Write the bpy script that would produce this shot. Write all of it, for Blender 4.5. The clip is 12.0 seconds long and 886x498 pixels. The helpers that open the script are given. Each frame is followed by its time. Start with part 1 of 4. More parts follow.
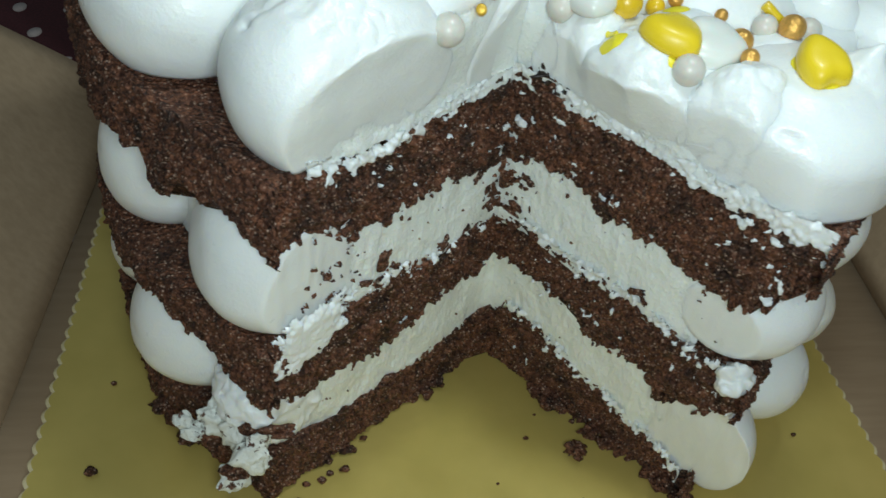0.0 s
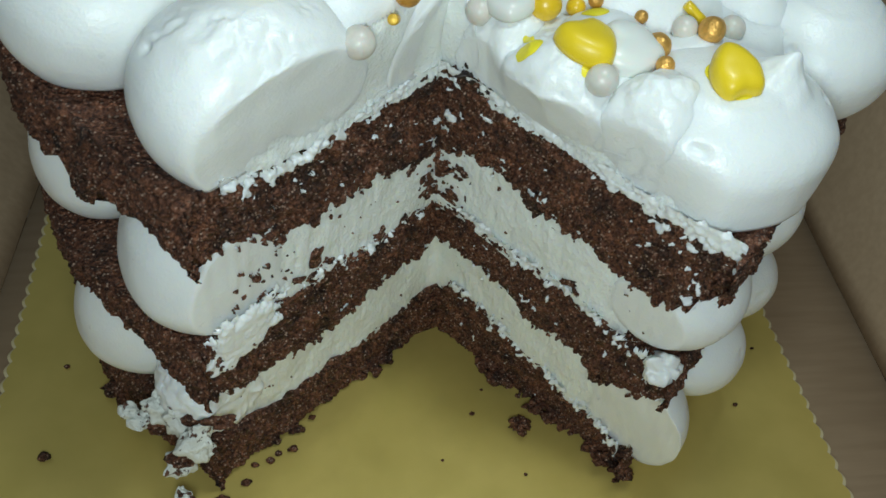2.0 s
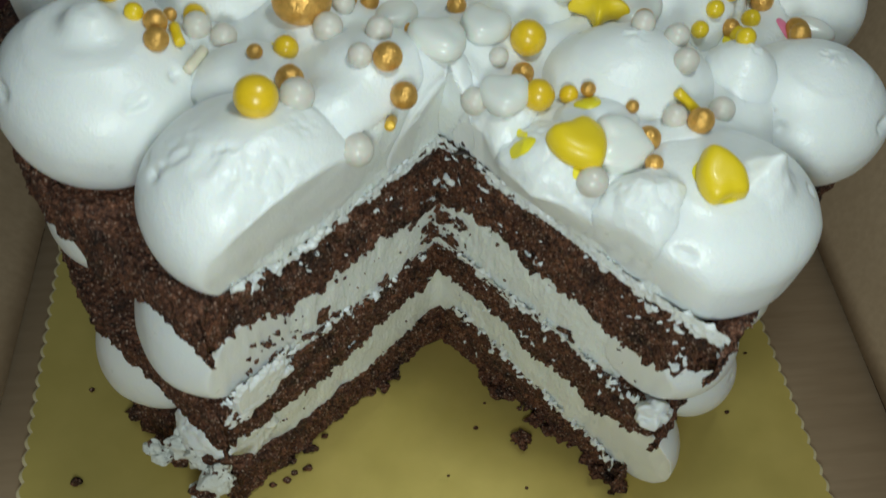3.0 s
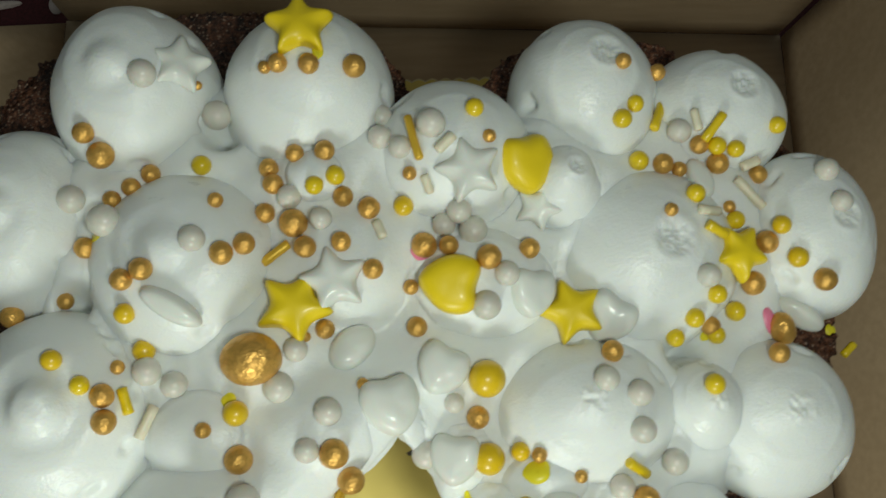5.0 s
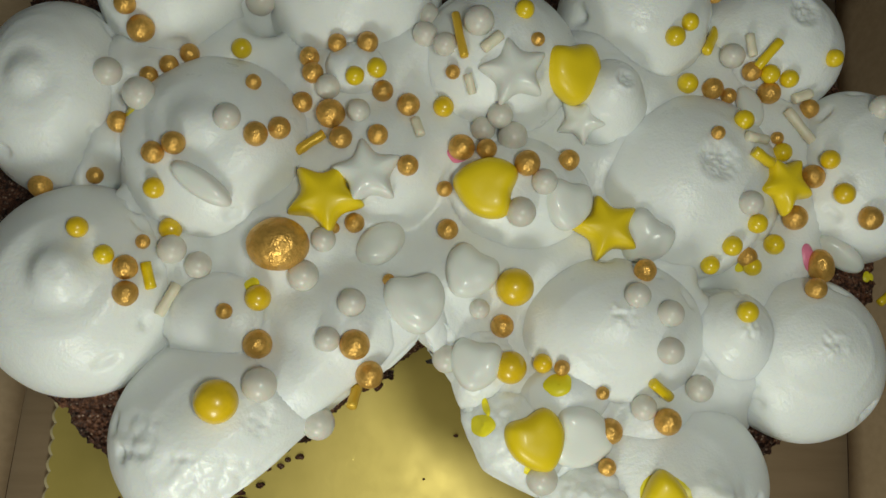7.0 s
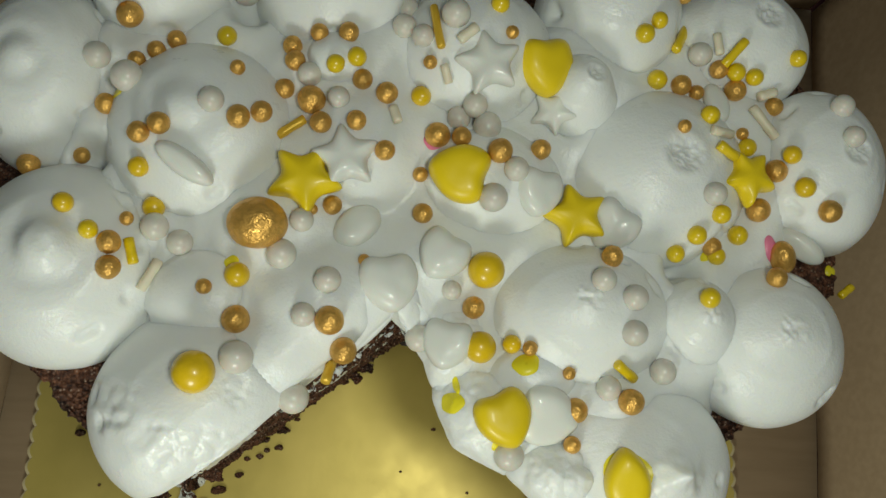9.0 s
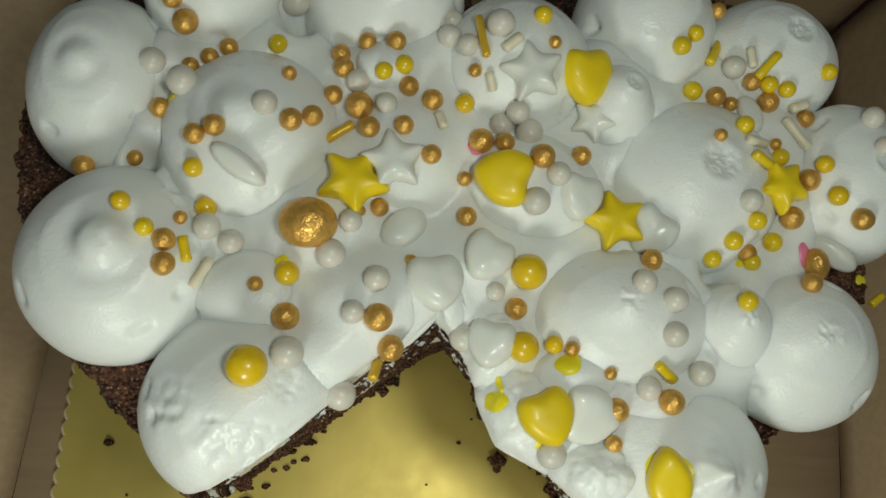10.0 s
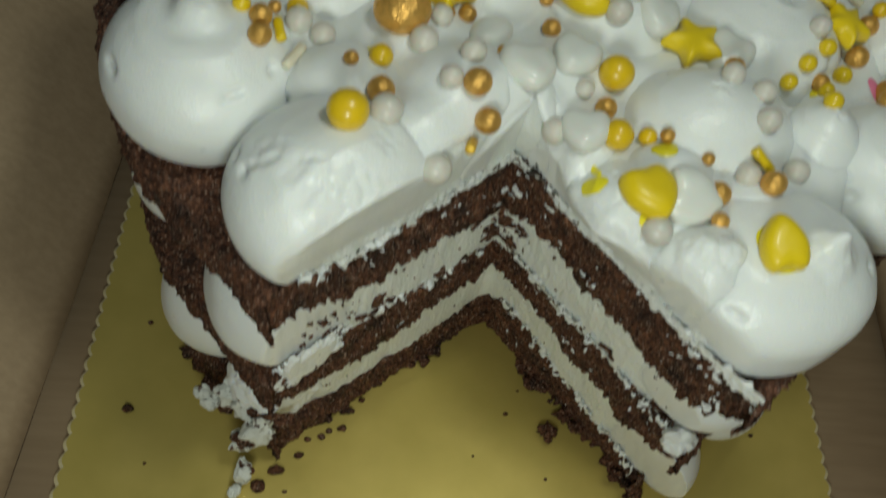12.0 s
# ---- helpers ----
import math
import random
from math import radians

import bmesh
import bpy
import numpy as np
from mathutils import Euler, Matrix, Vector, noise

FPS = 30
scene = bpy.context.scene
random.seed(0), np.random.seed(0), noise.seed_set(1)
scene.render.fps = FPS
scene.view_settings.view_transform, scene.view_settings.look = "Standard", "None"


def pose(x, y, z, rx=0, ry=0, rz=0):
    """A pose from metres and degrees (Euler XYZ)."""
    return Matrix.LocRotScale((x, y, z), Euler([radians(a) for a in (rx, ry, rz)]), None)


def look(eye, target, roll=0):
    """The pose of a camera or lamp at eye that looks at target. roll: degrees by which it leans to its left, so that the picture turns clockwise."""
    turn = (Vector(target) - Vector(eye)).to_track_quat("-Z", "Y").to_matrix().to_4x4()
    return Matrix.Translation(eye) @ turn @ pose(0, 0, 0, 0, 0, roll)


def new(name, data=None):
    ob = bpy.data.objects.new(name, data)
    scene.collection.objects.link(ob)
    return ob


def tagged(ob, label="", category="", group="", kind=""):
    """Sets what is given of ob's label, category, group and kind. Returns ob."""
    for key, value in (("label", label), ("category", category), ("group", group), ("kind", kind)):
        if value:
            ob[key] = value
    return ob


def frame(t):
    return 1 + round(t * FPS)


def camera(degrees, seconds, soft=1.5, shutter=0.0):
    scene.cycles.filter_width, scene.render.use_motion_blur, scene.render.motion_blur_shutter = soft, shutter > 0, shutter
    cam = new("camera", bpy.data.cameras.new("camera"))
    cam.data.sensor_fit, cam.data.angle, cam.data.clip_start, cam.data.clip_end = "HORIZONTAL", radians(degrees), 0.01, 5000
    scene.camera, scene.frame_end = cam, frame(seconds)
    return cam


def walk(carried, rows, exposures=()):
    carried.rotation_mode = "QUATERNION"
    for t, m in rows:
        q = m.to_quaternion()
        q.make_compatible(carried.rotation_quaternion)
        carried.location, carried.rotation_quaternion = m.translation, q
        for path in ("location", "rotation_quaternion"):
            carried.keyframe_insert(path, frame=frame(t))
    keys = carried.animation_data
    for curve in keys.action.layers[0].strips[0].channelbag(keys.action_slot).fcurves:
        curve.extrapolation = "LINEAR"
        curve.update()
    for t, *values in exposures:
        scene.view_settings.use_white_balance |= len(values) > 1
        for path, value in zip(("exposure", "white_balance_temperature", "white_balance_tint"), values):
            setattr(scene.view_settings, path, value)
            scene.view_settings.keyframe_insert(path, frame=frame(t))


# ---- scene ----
cam = camera(53.84, 12.0, shutter=0.6)
PATH = [
    (0, (-0.04174, -0.17869, 0.19731), (0.00192, 0.04214, -0.00100), 7.30),
    (0.5, (-0.03691, -0.18098, 0.20067), (0.00650, 0.03894, 0.00130), 7.11),
    (1, (-0.03511, -0.17989, 0.20652), (0.00865, 0.03630, 0.00317), 7.02),
    (1.5, (-0.02961, -0.17410, 0.20866), (0.01407, 0.03614, -0.00084), 7.10),
    (2, (-0.02698, -0.17035, 0.21122), (0.01692, 0.03210, -0.00577), 7.25),
    (2.5, (-0.02350, -0.15965, 0.22314), (0.01818, 0.03129, -0.00447), 6.84),
    (2.7, (-0.02508, -0.15653, 0.23101), (0.01571, 0.02850, -0.00159), 6.73),
    (4.3, (-0.01406, -0.07955, 0.28178), (0.01256, 0.03794, 0.00703), 6.78),
    (4.5, (-0.01281, -0.06580, 0.29217), (0.01184, 0.03231, 0.00974), 9.04),
    (5, (-0.00074, -0.02978, 0.29880), (0.01951, 0.04585, 0.00920), 11.97),
    (5.5, (0.00425, -0.02825, 0.30705), (0.02131, 0.04653, 0.01702), 11.25),
    (6, (-0.00286, -0.03741, 0.29513), (0.01332, 0.03380, 0.00416), 12.61),
    (6.5, (-0.00640, -0.03932, 0.29531), (0.00796, 0.02503, 0.00265), 13.61),
    (7, (-0.00349, -0.04270, 0.29162), (0.01035, 0.02468, -0.00039), 13.39),
    (7.2, (-0.00492, -0.04326, 0.29272), (0.00967, 0.02382, 0.00068), 14.21),
    (9, (-0.00021, -0.05064, 0.29603), (0.01659, 0.02269, 0.00562), 15.68),
    (9.5, (-0.00258, -0.05259, 0.29881), (0.01123, 0.02339, 0.00892), 13.40),
    (10, (-0.00905, -0.05844, 0.29769), (0.00705, 0.02619, 0.01033), 14.11),
    (10.5, (-0.01577, -0.07334, 0.29261), (0.00407, 0.02773, 0.01084), 14.63),
    (11, (-0.02173, -0.09548, 0.28583), (0.00018, 0.03284, 0.01555), 13.27),
    (11.5, (-0.02711, -0.11424, 0.27399), (-0.00412, 0.03209, 0.01311), 12.28),
    (12, (-0.02848, -0.13867, 0.25577), (-0.00513, 0.01980, 0.00212), 11.56),
]
EXPOSURES = [(0.0, -0.04, 5500, 7), (1.5, -0.13, 5500, 7), (2.5, -0.24, 5550, 7), (4.3, -0.53, 6350, 7), (5.0, -0.23, 6250, 6), (5.5, -0.14, 6200, 6), (6.5, -0.41, 6500, 10), (7.2, -0.48, 6500, 9), (9.5, -0.49, 6500, 8), (10.5, -0.45, 6500, 7), (11.3, -0.55, 6350, 6), (12.0, -0.63, 6250, 6)]
walk(cam, [(t, look(eye, target, roll)) for t, eye, target, roll in PATH], EXPOSURES)

# ---- light: two fixed lamps stand in for the one moving phone torch over the cake, at the low and the high end of its way, and the dim room ----
world = bpy.data.worlds.new("room")
scene.world = world
world.use_nodes = True
world.node_tree.nodes["Background"].inputs["Color"].default_value = (0.90, 1.0, 0.92, 1)
world.node_tree.nodes["Background"].inputs["Strength"].default_value = 0.13
# both shine at once; the low one is added to brighten the cut faces
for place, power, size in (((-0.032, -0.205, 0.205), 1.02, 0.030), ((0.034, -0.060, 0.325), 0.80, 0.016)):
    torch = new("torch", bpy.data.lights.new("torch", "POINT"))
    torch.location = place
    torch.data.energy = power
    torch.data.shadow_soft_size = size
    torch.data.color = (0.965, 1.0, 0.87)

# ---- materials ----
def material(name):
    m = bpy.data.materials.new(name)
    m.use_nodes = True
    nt = m.node_tree
    return m, nt, nt.nodes["Principled BSDF"]


def node(nt, kind, **values):
    n = nt.nodes.new(kind)
    for key, value in values.items():
        n.inputs[key.replace("_", " ")].default_value = value
    return n


def noise_tex(nt, scale, detail=3.0, rough=0.55, coords="Object"):
    tc = nt.nodes.new("ShaderNodeTexCoord")
    n = node(nt, "ShaderNodeTexNoise", Scale=scale, Detail=detail, Roughness=rough)
    nt.links.new(tc.outputs[coords], n.inputs["Vector"])
    return n.outputs["Fac"]


def voronoi_tex(nt, scale, feature="F1"):
    tc = nt.nodes.new("ShaderNodeTexCoord")
    n = node(nt, "ShaderNodeTexVoronoi", Scale=scale)
    n.feature = feature
    nt.links.new(tc.outputs["Object"], n.inputs["Vector"])
    return n


def ramp(nt, fac, stops):
    r = nt.nodes.new("ShaderNodeValToRGB")
    els = r.color_ramp.elements
    while len(els) < len(stops):
        els.new(0.5)
    for e, (pos, col) in zip(els, stops):
        e.position, e.color = pos, (*col, 1)
    nt.links.new(fac, r.inputs["Fac"])
    return r.outputs["Color"]


def mix(nt, fac, a, b):
    m = nt.nodes.new("ShaderNodeMix")
    m.data_type = "RGBA"
    for value, socket in ((fac, m.inputs[0]), (a, m.inputs[6]), (b, m.inputs[7])):
        if hasattr(value, "is_output"):
            nt.links.new(value, socket)
        else:
            socket.default_value = value if isinstance(value, float) else (*value, 1)
    return m.outputs[2]


def bump(nt, bsdf, height, strength, distance, before=None):
    b = node(nt, "ShaderNodeBump", Strength=strength, Distance=distance)
    nt.links.new(height, b.inputs["Height"])
    if before is not None:
        nt.links.new(before.outputs["Normal"], b.inputs["Normal"])
    nt.links.new(b.outputs["Normal"], bsdf.inputs["Normal"])
    return b


def cream_material(name, tint, rough, streak):
    m, nt, p = material(name)
    big = noise_tex(nt, 60, 3)
    col = ramp(nt, big, [(0.3, tuple(c * 0.96 for c in tint)), (0.7, tint)])
    nt.links.new(col, p.inputs["Base Color"])
    gloss = ramp(nt, noise_tex(nt, 140, 4), [(0.3, (rough - 0.07,) * 3), (0.75, (rough + 0.12,) * 3)])
    nt.links.new(gloss, p.inputs["Roughness"])
    p.inputs["Subsurface Weight"].default_value = 0.40
    p.inputs["Subsurface Radius"].default_value = (1.0, 0.85, 0.6)
    p.inputs["Subsurface Scale"].default_value = 0.0030
    b = bump(nt, p, noise_tex(nt, 170, 4, 0.6), 0.10 * streak, 0.0014)
    c = bump(nt, p, noise_tex(nt, 480, 4, 0.65), 0.15 * streak, 0.0008, b)
    bump(nt, p, noise_tex(nt, 1500, 3), 0.30 * streak, 0.0004, c)
    return m


CREAM = cream_material("whipped_cream", (0.86, 0.88, 0.865), 0.34, 0.85)
CREAM_CUT = cream_material("cut_cream", (0.89, 0.925, 0.89), 0.38, 2.3)


def torn_material():
    m, nt, p = material("torn_cream")
    mask = ramp(nt, noise_tex(nt, 330, 4, 0.65), [(0.585, (0, 0, 0)), (0.62, (1, 1, 1))])
    brown = ramp(nt, noise_tex(nt, 800, 4), [(0.35, (0.05, 0.02, 0.013)), (0.7, (0.19, 0.085, 0.05))])
    nt.links.new(mix(nt, mask, (0.85, 0.87, 0.82), brown), p.inputs["Base Color"])
    p.inputs["Roughness"].default_value = 0.5
    b = bump(nt, p, noise_tex(nt, 500, 5, 0.7), 0.9, 0.0016)
    bump(nt, p, mask, 0.6, 0.0006, b)
    return m


TORN = torn_material()


def sponge_material():
    m, nt, p = material("chocolate_sponge")
    grain = noise_tex(nt, 760, 6, 0.8)
    col = ramp(nt, grain, [(0.36, (0.012, 0.005, 0.003)), (0.47, (0.115, 0.044, 0.022)), (0.60, (0.29, 0.130, 0.066)), (0.73, (0.58, 0.38, 0.26))])
    # random tone; the darkest patches paint the shade of larger pits
    patches = ramp(nt, noise_tex(nt, 130, 4, 0.6), [(0.36, (0.30, 0.27, 0.26)), (0.46, (0.80, 0.72, 0.70)), (0.7, (1.35, 1.22, 1.15))])
    tone = nt.nodes.new("ShaderNodeMix")
    tone.data_type, tone.blend_type = "RGBA", "MULTIPLY"
    tone.inputs[0].default_value = 1.0
    nt.links.new(col, tone.inputs[6])
    nt.links.new(patches, tone.inputs[7])
    cells = voronoi_tex(nt, 1150)
    specks = ramp(nt, cells.outputs["Distance"], [(0.20, (1, 1, 1)), (0.38, (0, 0, 0))])
    some = ramp(nt, noise_tex(nt, 650, 3), [(0.44, (0, 0, 0)), (0.56, (1, 1, 1))])
    both = nt.nodes.new("ShaderNodeMix")
    both.data_type, both.blend_type = "RGBA", "MULTIPLY"
    both.inputs[0].default_value = 1.0
    nt.links.new(specks, both.inputs[6])
    nt.links.new(some, both.inputs[7])
    nt.links.new(mix(nt, both.outputs[2], tone.outputs[2], (0.55, 0.38, 0.28)), p.inputs["Base Color"])
    p.inputs["Roughness"].default_value = 0.62
    b = bump(nt, p, noise_tex(nt, 420, 6, 0.75), 1.0, 0.0022)
    c = bump(nt, p, voronoi_tex(nt, 380).outputs["Distance"], 0.55, 0.0016, b)
    bump(nt, p, voronoi_tex(nt, 900).outputs["Distance"], 1.0, 0.0015, c)
    return m


SPONGE = sponge_material()


def gold_board_material():
    m, nt, p = material("gold_foil_card")
    col = ramp(nt, noise_tex(nt, 45, 3), [(0.35, (0.63, 0.495, 0.13)), (0.65, (0.70, 0.55, 0.155))])
    nt.links.new(col, p.inputs["Base Color"])
    p.inputs["Metallic"].default_value = 0.52
    nt.links.new(ramp(nt, noise_tex(nt, 120, 4), [(0.3, (0.36,) * 3), (0.7, (0.43,) * 3)]), p.inputs["Roughness"])
    b = bump(nt, p, noise_tex(nt, 40, 2), 0.05, 0.002)
    bump(nt, p, noise_tex(nt, 600, 3), 0.05, 0.0004, b)
    return m


GOLD_CARD = gold_board_material()


def cardboard_material():
    m, nt, p = material("brown_cardboard")
    tc = nt.nodes.new("ShaderNodeTexCoord")
    mp = node(nt, "ShaderNodeMapping", Scale=(40, 400, 400))
    nt.links.new(tc.outputs["Object"], mp.inputs["Vector"])
    fibre = node(nt, "ShaderNodeTexNoise", Scale=1.0, Detail=4.0)
    nt.links.new(mp.outputs["Vector"], fibre.inputs["Vector"])
    a = ramp(nt, noise_tex(nt, 14, 4), [(0.35, (0.42, 0.305, 0.19)), (0.65, (0.50, 0.37, 0.24))])
    f = ramp(nt, fibre.outputs["Fac"], [(0.35, (0.0,) * 3), (0.65, (0.35,) * 3)])
    nt.links.new(mix(nt, f, a, (0.33, 0.235, 0.14)), p.inputs["Base Color"])
    p.inputs["Roughness"].default_value = 0.72
    bump(nt, p, fibre.outputs["Fac"], 0.15, 0.0004)
    return m


CARDBOARD = cardboard_material()


def plain(name, colour, rough, metal=0.0, grain=900.0, relief=0.1, vary=0.12, coat=0.0, sss=0.0, coords="Object"):
    m, nt, p = material(name)
    info = nt.nodes.new("ShaderNodeObjectInfo")
    dark, light = tuple(c * (1 - vary) for c in colour), tuple(min(1, c * (1 + vary)) for c in colour)
    a = ramp(nt, info.outputs["Random"], [(0.0, dark), (1.0, light)])
    n = noise_tex(nt, grain, 3, 0.6, coords)
    s = ramp(nt, n, [(0.35, (0.0,) * 3), (0.75, (1.0,) * 3)])
    nt.links.new(mix(nt, s, a, tuple(c * (1 - 1.6 * vary) for c in colour)), p.inputs["Base Color"])
    p.inputs["Roughness"].default_value = rough
    p.inputs["Metallic"].default_value = metal
    p.inputs["Coat Weight"].default_value = coat
    p.inputs["Coat Roughness"].default_value = 0.15
    if sss:
        p.inputs["Subsurface Weight"].default_value = sss
        p.inputs["Subsurface Scale"].default_value = 0.0015
    bump(nt, p, n, relief, 0.3 if coords == "Object" and grain < 20 else 0.0004)
    return m


GOLD = plain("gold_sugar", (0.76, 0.43, 0.10), 0.36, 0.62, 7.0, 0.17, 0.16)
PEARL = plain("pearl_sugar", (0.66, 0.63, 0.56), 0.40, 0.0, 5.0, 0.03, 0.05, 0.15, 0.25)
YELLOW = plain("yellow_sugar", (0.80, 0.57, 0.006), 0.32, 0.0, 5.0, 0.03, 0.08, 0.3)
AMBER = plain("amber_sugar", (0.77, 0.51, 0.005), 0.34, 0.0, 5.0, 0.03, 0.06, 0.3)
LEMON = plain("lemon_fondant", (0.86, 0.63, 0.006), 0.40, 0.0, 240, 0.10, 0.06, 0.15)
FONDANT = plain("white_fondant", (0.78, 0.79, 0.74), 0.42, 0.0, 300, 0.06, 0.05, 0.25, 0.15)
CREAM_SUGAR = plain("cream_sugar", (0.78, 0.72, 0.55), 0.4, 0.0, 500, 0.06, 0.06, 0.1, 0.15)
GOLD_STICK_SUGAR = plain("gold_stick_sugar", (0.80, 0.50, 0.045), 0.34, 0.30, 300, 0.12, 0.10)
STAINED = plain("yellow_stain", (0.86, 0.74, 0.02), 0.35, 0.0, 500, 0.08, 0.08)
EDGE_CARD = plain("pale_card_edge", (0.66, 0.57, 0.34), 0.6, 0.0, 700, 0.1, 0.06)
PINK = plain("pink_stain", (0.80, 0.22, 0.36), 0.4, 0.0, 500, 0.05, 0.1)


def cloth_material():
    m, nt, p = material("maroon_cloth")
    weave = noise_tex(nt, 900, 2)
    base = ramp(nt, weave, [(0.3, (0.040, 0.005, 0.007)), (0.7, (0.075, 0.010, 0.014))])
    nt.links.new(base, p.inputs["Base Color"])
    p.inputs["Roughness"].default_value = 0.9
    bump(nt, p, weave, 0.3, 0.0005)
    return m


CLOTH = cloth_material()
# near-black that draws the shade of a hollow in the cream
GAP_BLACK = plain("dark_chocolate", (0.022, 0.012, 0.009), 0.45, 0.0, 700, 0.3, 0.2)
CLOTH_WHITE = plain("woven_white", (0.55, 0.45, 0.42), 0.9, 0.0, 800, 0.2, 0.1)

# ---- building helpers (millimetres) ----
from mathutils import bvhtree, geometry

MM = 0.001


def lattice(ix, iy, iz, seed):
    h = (ix * 73856093) ^ (iy * 19349663) ^ (iz * 83492791) ^ (seed * 2654435)
    h = (h ^ (h >> 13)) * 1274126177
    return ((h ^ (h >> 16)) & 65535) / 65535.0


def grainy(p, size, seed=0):
    """Smooth noise, -1 to 1, with lumps of about that size."""
    q = np.asarray(p, float) / size + 1000.0
    i = np.floor(q).astype(np.int64)
    f = q - i
    f = f * f * (3 - 2 * f)
    out = 0.0
    for dx in (0, 1):
        for dy in (0, 1):
            for dz in (0, 1):
                w = (f[:, 0] if dx else 1 - f[:, 0]) * (f[:, 1] if dy else 1 - f[:, 1]) * (f[:, 2] if dz else 1 - f[:, 2])
                out = out + w * lattice(i[:, 0] + dx, i[:, 1] + dy, i[:, 2] + dz, seed)
    return out * 2 - 1


def mesh_data(name, verts, faces, mats, smooth=True, slots=None):
    me = bpy.data.meshes.new(name)
    me.from_pydata([tuple(v) for v in np.asarray(verts, float) * MM], [], faces)
    for m in mats if isinstance(mats, (list, tuple)) else [mats]:
        me.materials.append(m)
    me.polygons.foreach_set("use_smooth", [smooth] * len(me.polygons))
    if slots is not None:
        me.polygons.foreach_set("material_index", slots)
    me.update()
    return me


def part(name, verts, faces, mat, parent, label="", smooth=True, slots=None):
    ob = new(name, mesh_data(name, verts, faces, mat, smooth, slots))
    ob.parent = parent
    return tagged(ob, label)


def thing(name, label, category, group="", kind=""):
    return tagged(new(name), label, category, group, kind)


def ring_faces(rings, n, close_low=False, close_high=False):
    faces = [(r * n + k, r * n + (k + 1) % n, (r + 1) * n + (k + 1) % n, (r + 1) * n + k) for r in range(rings - 1) for k in range(n)]
    if close_low:
        faces.append(tuple(range(n - 1, -1, -1)))
    if close_high:
        faces.append(tuple(range((rings - 1) * n, rings * n)))
    return faces


def box_verts(x0, x1, y0, y1, z0, z1):
    v = [(x, y, z) for z in (z0, z1) for x, y in ((x0, y0), (x1, y0), (x1, y1), (x0, y1))]
    return v, [(3, 2, 1, 0), (4, 5, 6, 7), (0, 1, 5, 4), (1, 2, 6, 5), (2, 3, 7, 6), (3, 0, 4, 7)]


# the two faces of the missing slice: normals out of the cake, and their reach at the board and at the top
N_LEFT, N_RIGHT = np.array([0.627, -0.780]), np.array([-0.753, -0.658])
A_LEFT, A_RIGHT = np.array([-0.780, -0.627]), np.array([0.658, -0.753])
SPONGE_TOP = 104.0


def reach_left(z):
    return 9.0 + 5.6 * np.asarray(z) / 105


def reach_right(z):
    return -3.0 + 14.5 * np.asarray(z) / 105


def apex(z):
    z = np.asarray(z, float)
    return np.stack(np.broadcast_arrays(8.3 - 7.7 * z / 105, -4.9 - 13.2 * z / 105), -1)


def top_reach(v):
    """The reach of the top cream, which leans out over the cut: left and right, for each point."""
    over = np.clip(v[:, 2] - SPONGE_TOP, 0, 26)
    off = v[:, :2] - apex(SPONGE_TOP)
    left = 14.6 + over * 0.26 * np.interp(off @ A_LEFT, [0, 12, 58, 70], [0.55, 0.85, 1, 0.3])
    right = 11.4 + np.minimum(over, 14) * 0.30 * np.interp(off @ A_RIGHT, [0, 6, 13, 20, 30, 36, 48, 60, 76], [0.8, 0.6, 0.7, 1.7, 2.2, 1.6, 0.8, 0.6, 0.3])
    return left, right


def behind(v):
    """How far a point lies behind the edge of the cut cream (0 inside the slice)."""
    v = np.c_[v[:, :2], np.full(len(v), 121.0)]
    left, right = top_reach(v)
    return np.hypot(np.clip(left - v[:, :2] @ N_LEFT, 0, None), np.clip(right - v[:, :2] @ N_RIGHT, 0, None))


def slump(d):
    """The cream sinks towards the cut."""
    return 0.86 + 0.14 * np.sqrt(np.clip(d / 7.0, 0, 1))


# inside this ring of the plan the balls of cream run into one another
PLATEAU = [(-55, 56), (-16, 55), (14, 43), (46, 52), (76, 46), (92, 17), (81, -22), (56, -46), (36, -54), (14, -46), (4, -26), (-12, -36), (-38, -44), (-66, -14), (-75, 27)]


def inside(x, y):
    """1 well inside the plateau, 0 outside, with a soft border."""
    x, y = np.asarray(x, float), np.asarray(y, float)
    near, odd = np.full(x.shape, 1e9), np.zeros(x.shape, bool)
    for (ax, ay), (bx, by) in zip(PLATEAU, PLATEAU[1:] + PLATEAU[:1]):
        dx, dy = bx - ax, by - ay
        t = np.clip(((x - ax) * dx + (y - ay) * dy) / (dx * dx + dy * dy), 0, 1)
        near = np.minimum(near, np.hypot(x - ax - t * dx, y - ay - t * dy))
        cross = (ay > y) != (by > y)
        odd ^= cross & (x < ax + (y - ay) * dx / (dy if dy else 1e-9))
    return np.clip(0.5 + np.where(odd, near, -near) / 9.0, 0, 1)


